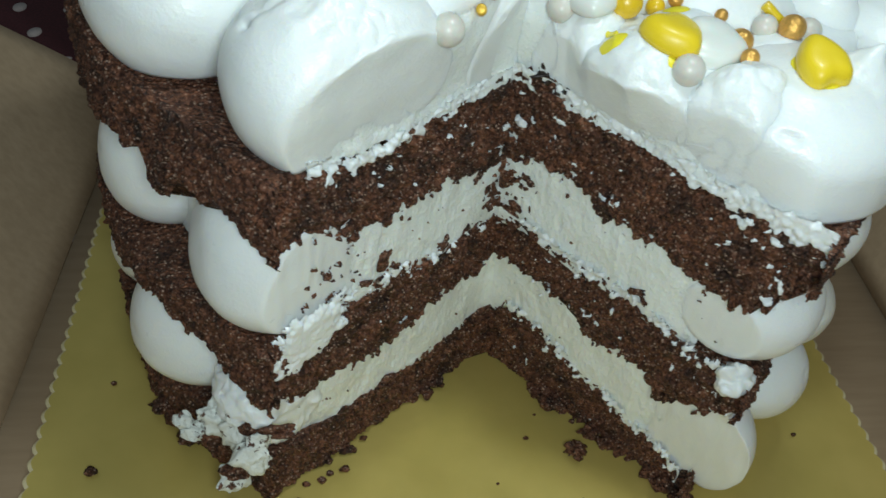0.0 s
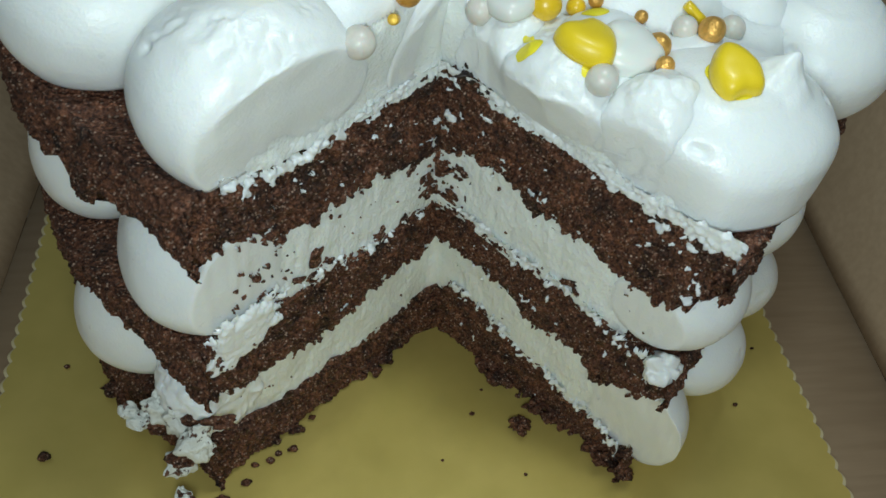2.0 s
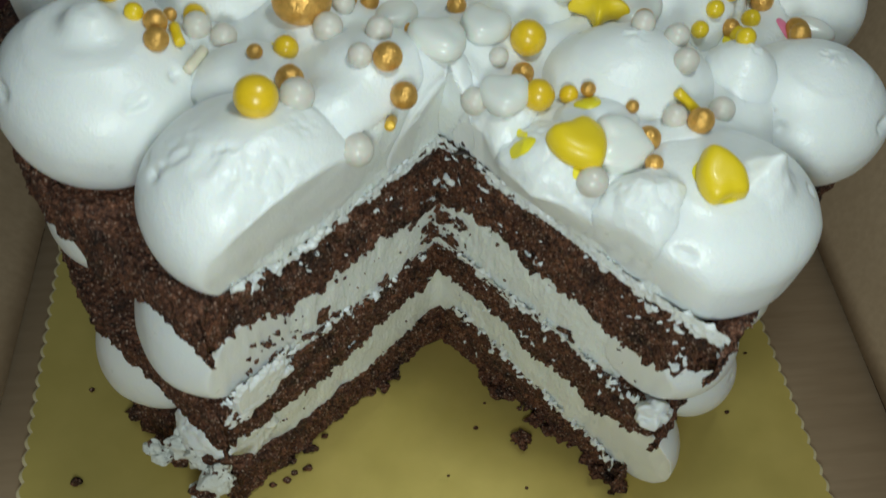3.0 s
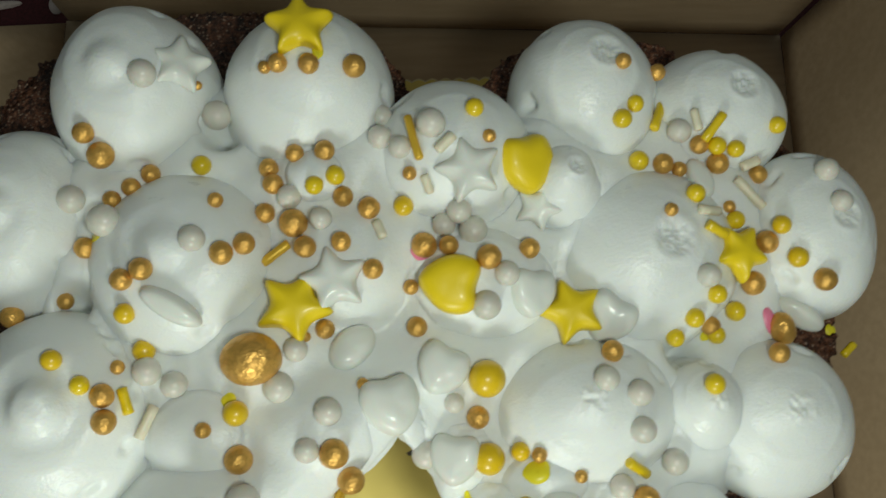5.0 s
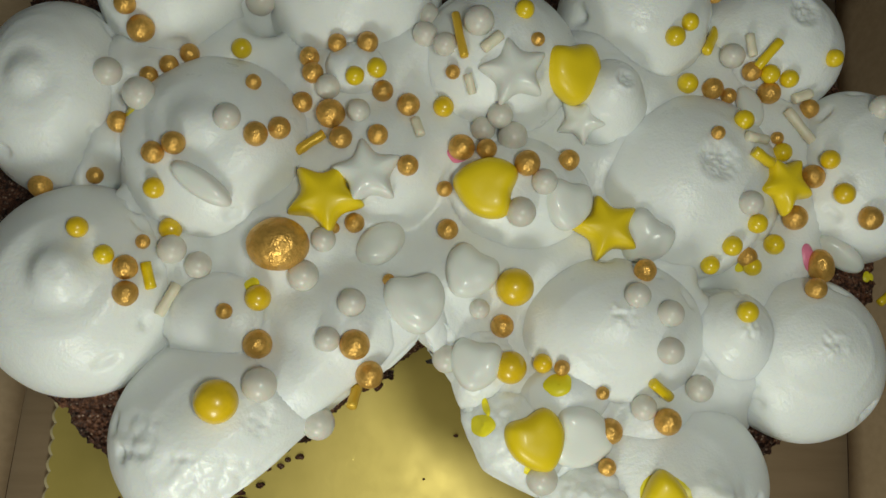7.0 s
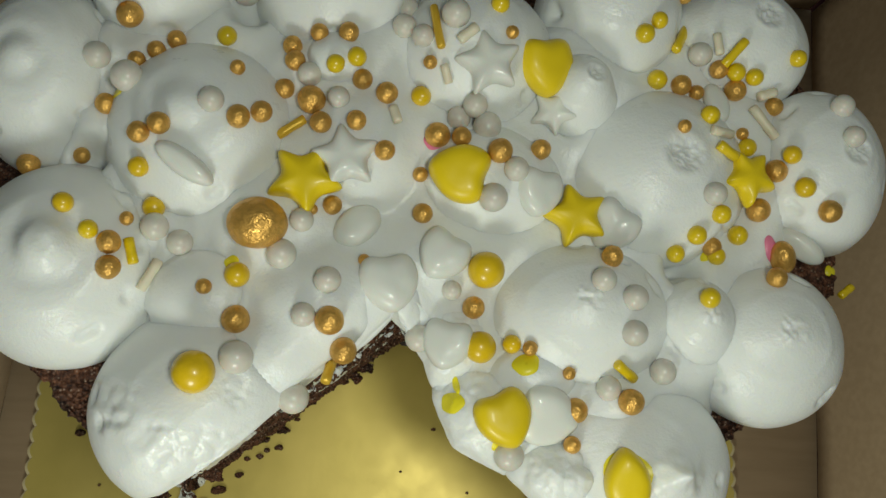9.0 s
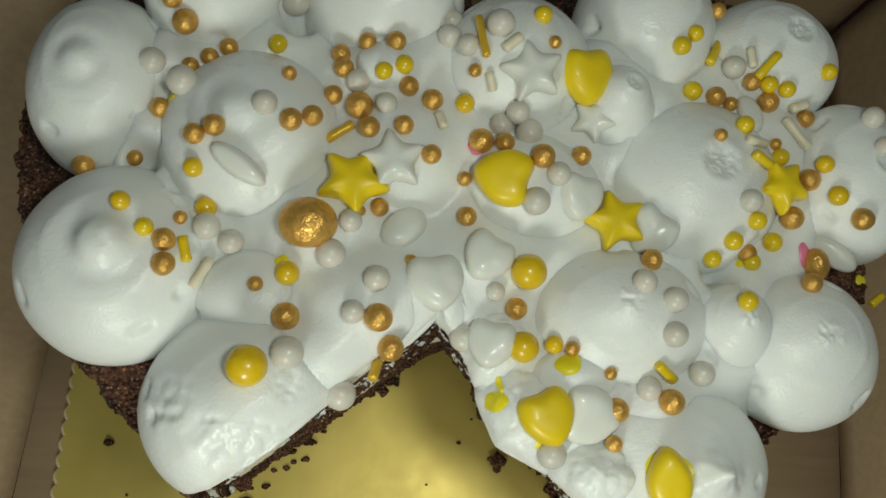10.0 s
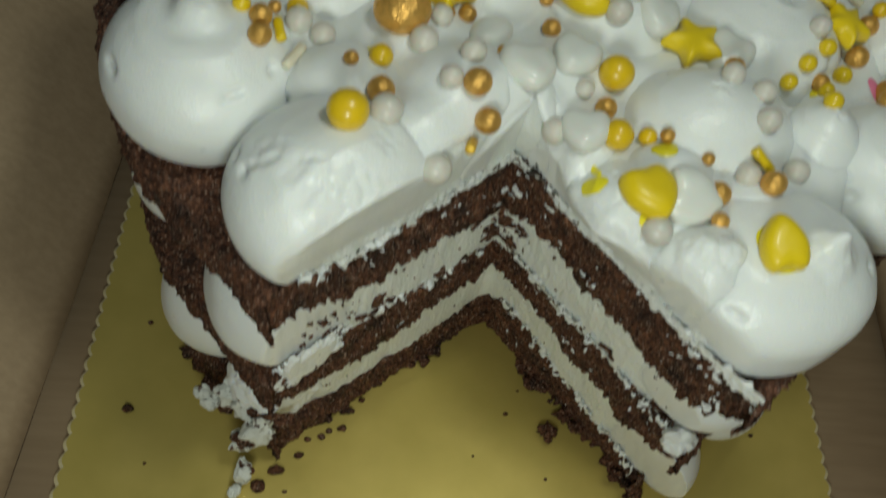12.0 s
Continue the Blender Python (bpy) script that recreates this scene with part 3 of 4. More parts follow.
def dollop(x, y, a, b, z0, top, peak, seed, low_part=0.42, start=-36, back=0.2, sink=True, wave=0.25, nu=150):
    """A piped ball of cream, flattened where it sits, with its peak."""
    rng = random.Random(seed)
    h = top - z0
    zc = low_part * h
    betas = list(np.linspace(start, 0, 14)) + list(np.linspace(3, 60, 28)) + list(np.linspace(61.5, 88.5, 22))
    phi = np.linspace(0, 2 * math.pi, nu, endpoint=False)
    v = []
    for beta in betas:
        c, s = math.cos(radians(beta)), math.sin(radians(beta))
        z = z0 + zc + (h - zc) * s if s > 0 else z0 + zc + zc * s / abs(math.sin(radians(start)))
        v.append(np.stack([x + a * c * np.cos(phi), y + b * c * np.sin(phi), np.full(nu, z)], -1))
    v = np.concatenate(v + [np.array([[x, y, top]])])
    n = np.stack([(v[:, 0] - x) / a**2, (v[:, 1] - y) / b**2, (v[:, 2] - z0 - zc) / max(h - zc, 1) ** 2], -1)
    n /= np.linalg.norm(n, axis=1, keepdims=True) + 1e-9
    r = np.hypot((v[:, 0] - x) / a, (v[:, 1] - y) / b)
    up = v[:, 2] > z0 + zc
    lift = 0.022 * min(a, b) * grainy(v, 11, seed) + 0.10 * grainy(v, 4.0, seed + 1)
    # faint ring left by the piping tube
    lift += 0.16 * np.exp(-(((r - 0.55 - 0.06 * grainy(v, 9, seed)) / 0.05) ** 2)) * up
    px, py = x + a * rng.uniform(-0.1, 0.1), y + b * rng.uniform(-0.1, 0.1)
    if peak == "broken":
        px, py = px + 0.16 * a, py + 0.14 * b
    d = np.hypot(v[:, 0] - px, v[:, 1] - py)
    m = min(a, b)
    if peak == "soft":
        lift += up * (0.7 * np.exp(-((d / (0.17 * m)) ** 2)) - 0.5 * np.exp(-(((d - 0.3 * m) / (0.12 * m)) ** 2)))
    if peak == "nub":
        lift += up * (1.9 * np.exp(-((d / (0.21 * m)) ** 4)) - 0.7 * np.exp(-(((d - 0.34 * m) / (0.12 * m)) ** 2)) + 0.25 * grainy(v, 2.0, seed + 2) * np.exp(-((d / (0.2 * m)) ** 4)))
    if peak == "patch":
        w = np.exp(-((d / (0.17 * m)) ** 4)) * up
        lift += w * (0.2 + 0.4 * grainy(v, 0.9, seed + 2)) + up * 0.9 * np.exp(-((d / (0.5 * m)) ** 2))
    if peak == "broken":
        w = np.exp(-((d / (0.19 * m)) ** 4)) * up
        lift += w * (-0.7 + 0.35 * grainy(v, 1.5, seed + 2) + 0.32 * grainy(v, 0.6, seed + 3)) + up * 0.25 * np.exp(-(((d - 0.22 * m) / (0.06 * m)) ** 2))
    if peak == "peak":
        dd = np.hypot(v[:, 0] - x - 7, v[:, 1] - y + 2)
        lift += up * 5.5 * np.exp(-((dd / 3.4) ** 1.6)) * (1 + 0.25 * grainy(v, 1.6, seed + 2))
    if peak == "scraped":
        for ox, oy, size, deep in ((-14, -1, 4.6, 1.5), (-5, -7, 4.2, 1.2), (5, -8, 4.4, 1.5), (9, 3, 3.4, 1.2), (0, -12, 5.0, 1.2)):
            w = np.exp(-((np.hypot(v[:, 0] - x - ox, v[:, 1] - y - oy) / size) ** 4)) * up
            lift += w * (-0.7 + 0.9 * deep * np.abs(grainy(v, 3.6, seed + 2)) + 0.22 * deep * grainy(v, 1.0, seed + 3))
    if peak == "fold":
        lift += up * (0.6 * grainy(v * (1, 0.5, 1), 4.5, seed + 2) + 0.25 * grainy(v, 1.9, seed + 3) + 0.2 * grainy(v, 1.1, seed + 4))
    if peak == "torn":
        lift += up * (1.5 * np.abs(grainy(v, 6.5, seed + 2)) - 0.5 + 0.35 * grainy(v * (1, 1, 0.5), 2.4, seed + 3) + 0.16 * grainy(v, 1.1, seed + 4))
    # small dents by the side where bubbles burst
    if peak not in ("torn", "fold") and z0 > 100:
        for _ in range(6):
            t, q = rng.uniform(0, 6.283), rng.uniform(0.78, 0.95)
            dx, dy = x + a * q * math.cos(t), y + b * q * math.sin(t)
            along = (v[:, 0] - dx) * -math.sin(t) + (v[:, 1] - dy) * math.cos(t)
            across = (v[:, 0] - dx) * math.cos(t) + (v[:, 1] - dy) * math.sin(t)
            lift -= up * 1.2 * np.exp(-((along / rng.uniform(1.0, 2.6)) ** 4) - (across / 0.6) ** 2)
    if z0 < 100:
        for _ in range(4):
            t, q = rng.uniform(0, 6.283), rng.uniform(-0.5, 0.6)
            along = np.hypot(v[:, 0] - x - a * math.cos(t) * 0.95, v[:, 1] - y - b * math.sin(t) * 0.95)
            lift -= 0.5 * np.exp(-((along / 1.6) ** 2) - ((v[:, 2] - z0 - zc - q * zc) / 0.9) ** 2)
    v = v + n * lift[:, None]
    rings = len(betas)
    faces = ring_faces(rings, nu, True)
    last = (rings - 1) * nu
    faces += [(last + k, last + (k + 1) % nu, rings * nu) for k in range(nu)]
    return carve(v, back, wave, 6.0, sink, faces)


# balls that have run into the cream between them
MERGED = {(-25, -4), (-20, -31), (-27, -19), (-9, 14), (8, -9), (72, 26), (75, 0), (46, -37), (-14, -20)}
for n, d in enumerate(ALL_DOLLOPS):
    x, y, a, b, top, peak = d
    if (x, y) in MERGED:
        continue
    v, f = dollop(x, y, a, b, SPONGE_TOP + (3.6 if (x, y) == (-66, -13.8) else -0.6), top, peak, 100 + 7 * n, start=-14 if peak == "peak" else -36)
    part("cream_dollop", v, f, CREAM, cake)

nx, ny = 264, 204
gx, gy = np.meshgrid(np.linspace(-100, 110, nx), np.linspace(-76, 86, ny))
gz = cream_surface(gx, gy, ALL_DOLLOPS)[1]
gb = cream_surface(gx, gy, [d for d in ALL_DOLLOPS if d[:2] not in MERGED])[0]


def soft_max(a, b, k):
    return np.maximum(a, b) + k / 4 * np.clip(1 - np.abs(a - b) / k, 0, 1) ** 2


for _ in range(3):
    gz = (gz + np.roll(gz, 1, 0) + np.roll(gz, -1, 0) + np.roll(gz, 2, 0) + np.roll(gz, -2, 0)) / 5
    gz = (gz + np.roll(gz, 1, 1) + np.roll(gz, -1, 1) + np.roll(gz, 2, 1) + np.roll(gz, -2, 1)) / 5
valley = gz.copy()
for x, y, a, b, top, peak in ALL_DOLLOPS:
    if (x, y) in MERGED:
        q, h = np.hypot((gx - x) / a, (gy - y) / b), top - SPONGE_TOP
        ball = np.where(q < 1, 0.42 * h + 0.58 * h * np.sqrt(np.clip(1 - q * q, 0, 1)), 0.42 * h * np.clip(1 - (q - 1) / 0.4, 0, 1))
        gz = soft_max(gz, SPONGE_TOP + ball - 0.6, 4.0)
FILLET = 2.0
meet = np.clip(1 - np.abs(gb - gz) / FILLET, 0, 1)
gz = gz + meet**2 * FILLET / 4 - 2.0 * np.clip(1 - (valley - SPONGE_TOP) / 4, 0, 1)
grid = np.stack([gx.ravel(), gy.ravel(), gz.ravel()], -1)
grid[:, 2] += 0.22 * grainy(grid, 7.0, 60) + 0.08 * grainy(grid, 2.5, 61)
t_left, t_right = top_reach(grid)
for hx, hy in ((-33.9, 42.7), (-63.2, 7.9), (-48.1, -24.6), (35.2, 23.8), (61.3, -7.3)):
    grid[:, 2] -= 14 * np.exp(-(((grid[:, 0] - hx) ** 2 + (grid[:, 1] - hy) ** 2) / 3.2**2))
deep = np.minimum(grid[:, :2] @ N_LEFT - t_left, grid[:, :2] @ N_RIGHT - t_right) > -1.0
keep = ((valley > SPONGE_TOP + 0.05) & (inside(gx, gy) > 0.12)).ravel() & ~deep
cells = [(r * nx + c, r * nx + c + 1, (r + 1) * nx + c + 1, (r + 1) * nx + c) for r in range(ny - 1) for c in range(nx - 1)]
cells = [f for f in cells if all(keep[i] for i in f)]
used = sorted({i for f in cells for i in f})
place = {i: n for n, i in enumerate(used)}
part("cream_base", carve(grid[used], 2.0, 0.2, 6.0, True), [tuple(place[i] for i in f) for f in cells], CREAM, cake, "smooth white cream between the piped balls")


def cut_wall(normal, along, right, length, seed):
    """The cut face of the top cream, leaning out from the sponge up to its rounded edge."""
    n, ss = 30, np.linspace(-1.2, length, 220)
    verts = []
    tops = []
    for s in ss:
        p0 = apex(SPONGE_TOP) + along * s
        edge = p0 + normal * (top_reach(np.array([(*p0, SPONGE_TOP + 20)]))[1 if right else 0][0] - p0 @ normal - 2.5)
        tops.append(cream_height(edge[0], edge[1]) - 0.4)
    near = np.exp(-(((ss[:, None] - ss[None]) / 4.0) ** 2))
    tops = near @ np.array(tops) / near.sum(1)
    for s, high in zip(ss, tops):
        p0 = apex(SPONGE_TOP) + along * s
        rows = np.array([(*p0, SPONGE_TOP + h) for h in np.linspace(0, 30, 16)])
        reach = top_reach(rows)[1 if right else 0]
        for f in np.linspace(0, 1, n):
            z = SPONGE_TOP - 2.2 + (high - SPONGE_TOP + 2.2) * f
            r = np.interp(z, rows[:, 2], reach)
            turn = max(0.0, (f - 0.6) / 0.4)
            r = r - 5.0 * (1 - math.sqrt(max(0.0, 1 - turn * turn)))
            r = r - 2.0 * max(0.0, (s - length + 10) / 10) ** 2
            verts.append((*(p0 + normal * (r - 0.5 - p0 @ normal)), z))
    v = np.array(verts)
    lift = (0.55 if right else 0.2) * grainy(v, 8.0, seed) + 0.12 * grainy(v, 3.2, seed + 5) + 0.06 * grainy(v, 1.0, seed + 7)
    low = np.clip(1 - (v[:, 2] - SPONGE_TOP) / 5, 0, 1)
    lift = lift + low**2 * (0.5 + 0.35 * grainy(v, 2.4, seed + 2) + 0.25 * grainy(v, 0.8, seed + 8))
    v[:, :2] += normal * lift[:, None]
    v[:, 2] -= low * (0.5 * grainy(v, 4.0, seed + 3) + 0.6 * grainy(v, 1.3, seed + 4) + 0.4 * grainy(v, 0.7, seed + 9))
    faces = [(a * n + b, (a + 1) * n + b, (a + 1) * n + b + 1, a * n + b + 1) for a in range(len(ss) - 1) for b in range(n - 1)]
    part("cut_cream", v, faces, CREAM_CUT, cake, "smooth knife-cut face of the top cream")


cut_wall(N_LEFT, A_LEFT, False, 57, 300)
cut_wall(N_RIGHT, A_RIGHT, True, 64, 310)

# the balls of cream that stick out between the layers
MIDDLE_BALLS = [(-75.7, -3.2, 16.1), (-48.8, -36.3, 19.5), (53.6, -49.4, 16), (78.3, -23.3, 15.7), (-84, 32, 16), (-74, 60, 16), (-42, 66, 17), (-10, 62, 16), (42, 58, 16), (72, 54, 17), (90, 22, 17), (-30, -28, 14)]
LOWER_BALLS = [(-68.7, -17.4, 19.5), (-53, -41, 13), (72.1, -36.1, 16), (50.5, -57, 15.3), (92, -12, 15), (-82, 14, 16), (-78, 50, 16), (-46, 67, 16), (-10, 62, 16), (42, 58, 16), (72, 54, 17), (90, 22, 16)]
for balls, z0, z1, seed in ((MIDDLE_BALLS, 55.5, 82.5, 400), (LOWER_BALLS, 16.5, 41.5, 500)):
    for n, (x, y, r) in enumerate(balls):
        low_ball = (x, y) == (50.5, -57)
        tall = 11.0 if (x, y) in ((-48.8, -36.3), (-75.7, -3.2), (-68.7, -17.4)) else 0.0
        waist = 0.5 * (z1 - z0) / (z1 - z0 + tall)
        v, f = dollop(x, y, r, r, z0 - (9.0 if low_ball else 0.0), z1 + tall, "none", seed + n, waist, -62, 1.7, False, 0.15, 150 if y < -24 else 90)
        scored = np.minimum(np.abs(v[:, :2] @ N_LEFT - reach_left(v[:, 2]) + 1.7), np.abs(v[:, :2] @ N_RIGHT - reach_right(v[:, 2]) + 1.7)) < 0.3
        along = v[scored] * (1, 1, 0.12)
        v[scored, :2] += np.where(v[scored, :1] < 6, N_LEFT, N_RIGHT) * (0.16 * grainy(along, 1.8, seed) + 0.08 * grainy(along, 0.8, seed + 1))[:, None]
        if (x, y) == (-53, -41):
            v = v + np.stack([0.9 * grainy(v, 3.2, 520 + k) + 0.5 * grainy(v, 1.3, 530 + k) for k in range(3)], -1)
        part("cream_dollop", v, f, CREAM, cake)

# ---- sugar decorations ----
def cream_tree():
    verts, polys = [], []
    for ob in cake.children:
        if ob.name.startswith(("cream_dollop", "cream_base", "cut_cream")):
            first = len(verts)
            verts += [v.co / MM for v in ob.data.vertices]
            polys += [tuple(first + i for i in p.vertices) for p in ob.data.polygons]
    return bvhtree.BVHTree.FromPolygons(verts, polys)


CREAM_TREE = cream_tree()


def top_of_cream(x, y):
    """The height at which something set down on the cream comes to rest."""
    place = CREAM_TREE.ray_cast(Vector((x, y, 300)), Vector((0, 0, -1)))[0]
    return place.z if place and place.z > SPONGE_TOP else cream_height(x, y)


def top_normal(x, y, soft=0.8):
    e = 1.6
    n = Vector((top_of_cream(x - e, y) - top_of_cream(x + e, y), top_of_cream(x, y - e) - top_of_cream(x, y + e), 2 * e / soft))
    n.x, n.y = max(-3.2, min(3.2, n.x)), max(-3.2, min(3.2, n.y))
    return n.normalized()


GOLD_BACK = [
    (-58.4, 40.4, 4.2), (-55.8, 36.9, 5.4), (-47.4, 33.0, 4.0), (-50.8, 29.9, 3.9), (-54.6, 27.8, 3.7),
    (-59.5, 18.3, 4.3), (-75.4, 6.9, 4.7), (-65.9, 9.5, 3.5), (-33.5, 24.9, 3.1), (-24.8, 23.9, 4.1),
    (-23.3, 32.9, 4.1), (-22.3, 29.5, 4.3), (-17.4, 35.0, 3.8), (-12.1, 34.6, 4.2), (-18.1, 20.8, 5.8),
    (-15.8, 15.4, 4.4), (-9.1, 15.8, 4.1), (-8.7, 26.2, 4.3), (-3.6, 23.3, 4.5), (-3.3, 10.5, 4.2),
    (-31.9, 13.7, 4.7), (-28.3, 16.0, 4.4), (-46.0, 11.4, 4.4), (-50.0, 9.8, 4.2),
]
GOLD_FRONT = [
    (-52.5, -6.2, 2.8), (-54.4, -11.7, 4.6), (-54.0, -16.3, 4.7), (-35.9, -18.8, 3.0), (-29.6, -24.4, 5.5),
    (-11.8, -24.1, 5.6), (-9.5, -28.8, 5.3), (-13.2, -0.3, 4.0), (-16.9, -1.9, 2.2), (4.4, 7.6, 3.2),
    (5.2, -0.6, 4.1), (7.5, 15.6, 5.2), (12.4, 14.7, 4.0), (19.9, 11.7, 5.1), (28.5, 13.9, 4.3),
    (5.4, 29.7, 2.9), (21.0, 35.4, 2.7), (-6.0, -11.9, 2.4), (16.3, -18.9, 4.7), (28.0, -26.6, 3.1),
    (35.6, -31.1, 2.6),
]
GOLD_RIGHT = [
    (43.8, -8.2, 4.5), (47.8, -36.5, 5.2), (37.5, -38.3, 5.1), (36.7, -45.4, 3.5), (58.9, 20.7, 2.8),
    (60.6, 33.3, 4.6), (64.5, 32.2, 3.4), (73.1, 33.5, 4.9), (69.0, 37.2, 4.1), (82.8, 30.8, 4.2),
    (74.6, 23.4, 2.7), (82.0, 15.0, 5.0), (78.1, 6.3, 5.3), (67.0, -1.8, 4.2), (79.7, -9.8, 4.3),
    (91.6, 6.0, 4.9), (-22.7, 51.1, 2.6), (-19.9, 51.3, 3.9), (-14.0, 50.5, 4.2), (-5.7, 51.1, 4.7),
    (50.9, 52.3, 3.4), (60.5, 53.6, 3.8), (-37.6, 50.7, 1.9),
]
WHITE_BACK = [
    (-34.8, 46.9, 6.2), (-63.1, 28.0, 5.6), (-54.2, 21.9, 6.4), (-37.1, 16.5, 5.1), (-19.0, 26.9, 5.0),
    (-12.9, 21.1, 4.6), (-0.7, 44.8, 5.1), (-0.3, 38.5, 5.0), (3.9, 34.9, 4.7), (9.9, 38.0, 5.9),
    (14.9, 22.7, 5.2), (11.7, 19.9, 5.0), (17.6, 17.8, 5.9), (23.3, 8.5, 5.1), (19.0, 2.9, 5.9),
    (-47.3, -6.8, 5.6), (-42.2, -9.7, 5.2), (-18.8, -4.5, 4.8), (-21.9, -11.4, 6.0),
]
WHITE_FRONT = [
    (-12.5, -17.1, 5.2), (-16.4, -23.5, 4.7), (-28.5, -32.4, 6.4), (-18.4, -37.7, 6.3), (11.6, -15.6, 4.0),
    (5.7, -24.8, 5.7), (41.3, -13.5, 5.0), (47.6, -16.4, 5.2), (47.5, -23.1, 5.2), (55.7, -29.7, 5.4),
    (43.9, -34.1, 5.0), (65.4, 7.1, 5.0), (65.2, 40.5, 5.3), (24.2, -47.0, 6.0), (-46.5, 49.8, 5.5),
    (95.5, 29.1, 5.1), (96.4, 21.7, 4.7),
]
YELLOW_LEFT = [
    (-37.1, 34.6, 4.1), (-14.0, 28.0, 3.8), (-10.2, 29.9, 4.0), (3.8, 24.6, 4.2), (18.5, 41.3, 3.8),
    (-50.1, 4.1, 4.0), (-63.1, -4.7, 3.9), (-47.9, -2.2, 4.4), (-58.0, -9.5, 3.7), (-30.4, -16.0, 4.9),
    (24.7, -25.8, 3.8),
]
YELLOW_RIGHT = [
    (53.3, 44.3, 3.7), (50.3, 41.2, 4.2), (55.4, 34.0, 4.4), (72.5, 36.5, 4.1), (76.5, 35.7, 3.9),
    (86.2, 40.7, 3.9), (65.6, 24.9, 4.2), (84.4, 17.8, 4.0), (86.7, 10.7, 4.4), (67.5, 3.7, 4.1),
    (62.5, -0.8, 4.1), (68.6, -4.5, 3.8), (58.8, -4.3, 3.9), (73.3, 0.4, 4.3), (63.7, -15.5, 4.2),
    (75.7, 20.4, 4.1),
]
YELLOW_BIG = [
    (17.7, -11.1, 7.4), (17.0, -26.9, 6.3), (-35.2, -35.8, 7.8),
]
GOLD_BIG = [
    (-26.5, -6.0, 11.2),
]
GOLD_OVAL = [
    (82.9, -3.2, 7.4, 5.5, 110),
]
YELLOW_HEART = [
    (28.8, 32.0, 11.8, 107), (12.3, 7.2, 11.6, -13), (22.8, -40.5, 10.9, 116), (46.8, -51.0, 9.6, -82),
]
WHITE_HEART = [
    (-0.9, -15.8, 11.2, 101), (9.6, -9.1, 10.0, 61), (11.3, -26.4, 9.7, 80), (31.6, -39.5, 11.8, 167), (45.1, 0.3, 10.4, 53),
    (28.5, 5.4, 9.8, 86),
]
YELLOW_STAR = [
    (-18.8, 3.8, 14.4, 63), (37.3, 1.5, 13.4, 107), (-15.7, 59.0, 13.6, 92), (73.9, 12.5, 12.6, 54),
]
WHITE_STAR = [
    (-10.7, 8.6, 13.2, 102), (16.8, 29.1, 13.2, 105), (31.7, 23.2, 9.6, 61), (-40.5, 53.6, 12.4, 84),
]
ALMOND = [
    (-7.9, -4.1, 10.5, 7.2, 42), (-41.0, 4.3, 12.8, 4.7, -35), (68.8, 29.8, 9.1, 4.8, -70), (88.9, 0.1, 11.0, 5.5, -36),
]
GOLD_STICK = [
    (6.4, 36.0, 9.6, 1.8, -77), (-22.0, 15.1, 6.5, 2.0, 32), (-12.1, -33.7, 4.9, 2.1, 63),
]
YELLOW_STICK = [
    (-50.9, -12.6, 5.1, 2.1, -70), (60.6, 44.5, 8.0, 2.2, 56), (71.5, 39.9, 7.3, 2.1, 51), (46.7, -29.9, 6.0, 2.1, -42), (68.3, 16.5, 5.1, 2.3, -26),
    (104.4, -7.2, 4.0, 1.9, 40),
]
CREAM_STICK = [
    (-47.1, -16.5, 6.7, 2.1, 65), (8.7, 27.3, 4.0, 1.8, -82), (12.3, 33.8, 4.6, 2.2, 40), (68.2, 41.8, 4.8, 1.9, -83), (79.3, 26.2, 8.7, 2.2, -47),
    (80.2, 33.4, 4.4, 2.2, 21), (67.6, 20.8, 5.3, 2.1, 3), (-1.7, 18.5, 3.8, 2.0, -72),
]
STAIN = [
    (27.0, -30.0, 5.5, 4.4, 21), (13.0, -37.9, 4.4, 4.2, 0), (-57.5, 20.2, 3.3, 2.4, -11), (101.3, -2.3, 2.6, 2.6, 1),
    (-31.6, -13.3, 3.2, 2.8, 96), (67.1, -3.8, 3.5, 2.4, 42), (-12.2, 53.8, 4.0, 2.3, 90), (13.6, -34.4, 3.6, 1.3, -78),
    (23.2, -45.2, 5.4, 2.4, 25), (47.0, -50.8, 10.6, 9.2, -82),
]


def ball_mesh(name, mat, wobble, seed, flat=1.0):
    nu, nv = 28, 16
    v = [(0, 0, -0.5 * flat)]
    for j in range(1, nv):
        b = -math.pi / 2 + math.pi * j / nv
        v += [(0.5 * math.cos(b) * math.cos(2 * math.pi * k / nu), 0.5 * math.cos(b) * math.sin(2 * math.pi * k / nu), 0.5 * flat * math.sin(b)) for k in range(nu)]
    v.append((0, 0, 0.5 * flat))
    v = np.array(v)
    v = v * (1 + wobble * grainy(v, 0.45, seed) + 0.4 * wobble * grainy(v, 0.2, seed + 1))[:, None]
    f = [(0, 1 + (k + 1) % nu, 1 + k) for k in range(nu)]
    f += [(1 + j * nu + k, 1 + j * nu + (k + 1) % nu, 1 + (j + 1) * nu + (k + 1) % nu, 1 + (j + 1) * nu + k) for j in range(nv - 2) for k in range(nu)]
    top = 1 + (nv - 1) * nu
    f += [(top, 1 + (nv - 2) * nu + k, 1 + (nv - 2) * nu + (k + 1) % nu) for k in range(nu)]
    return mesh_data(name, v / MM, f, mat)


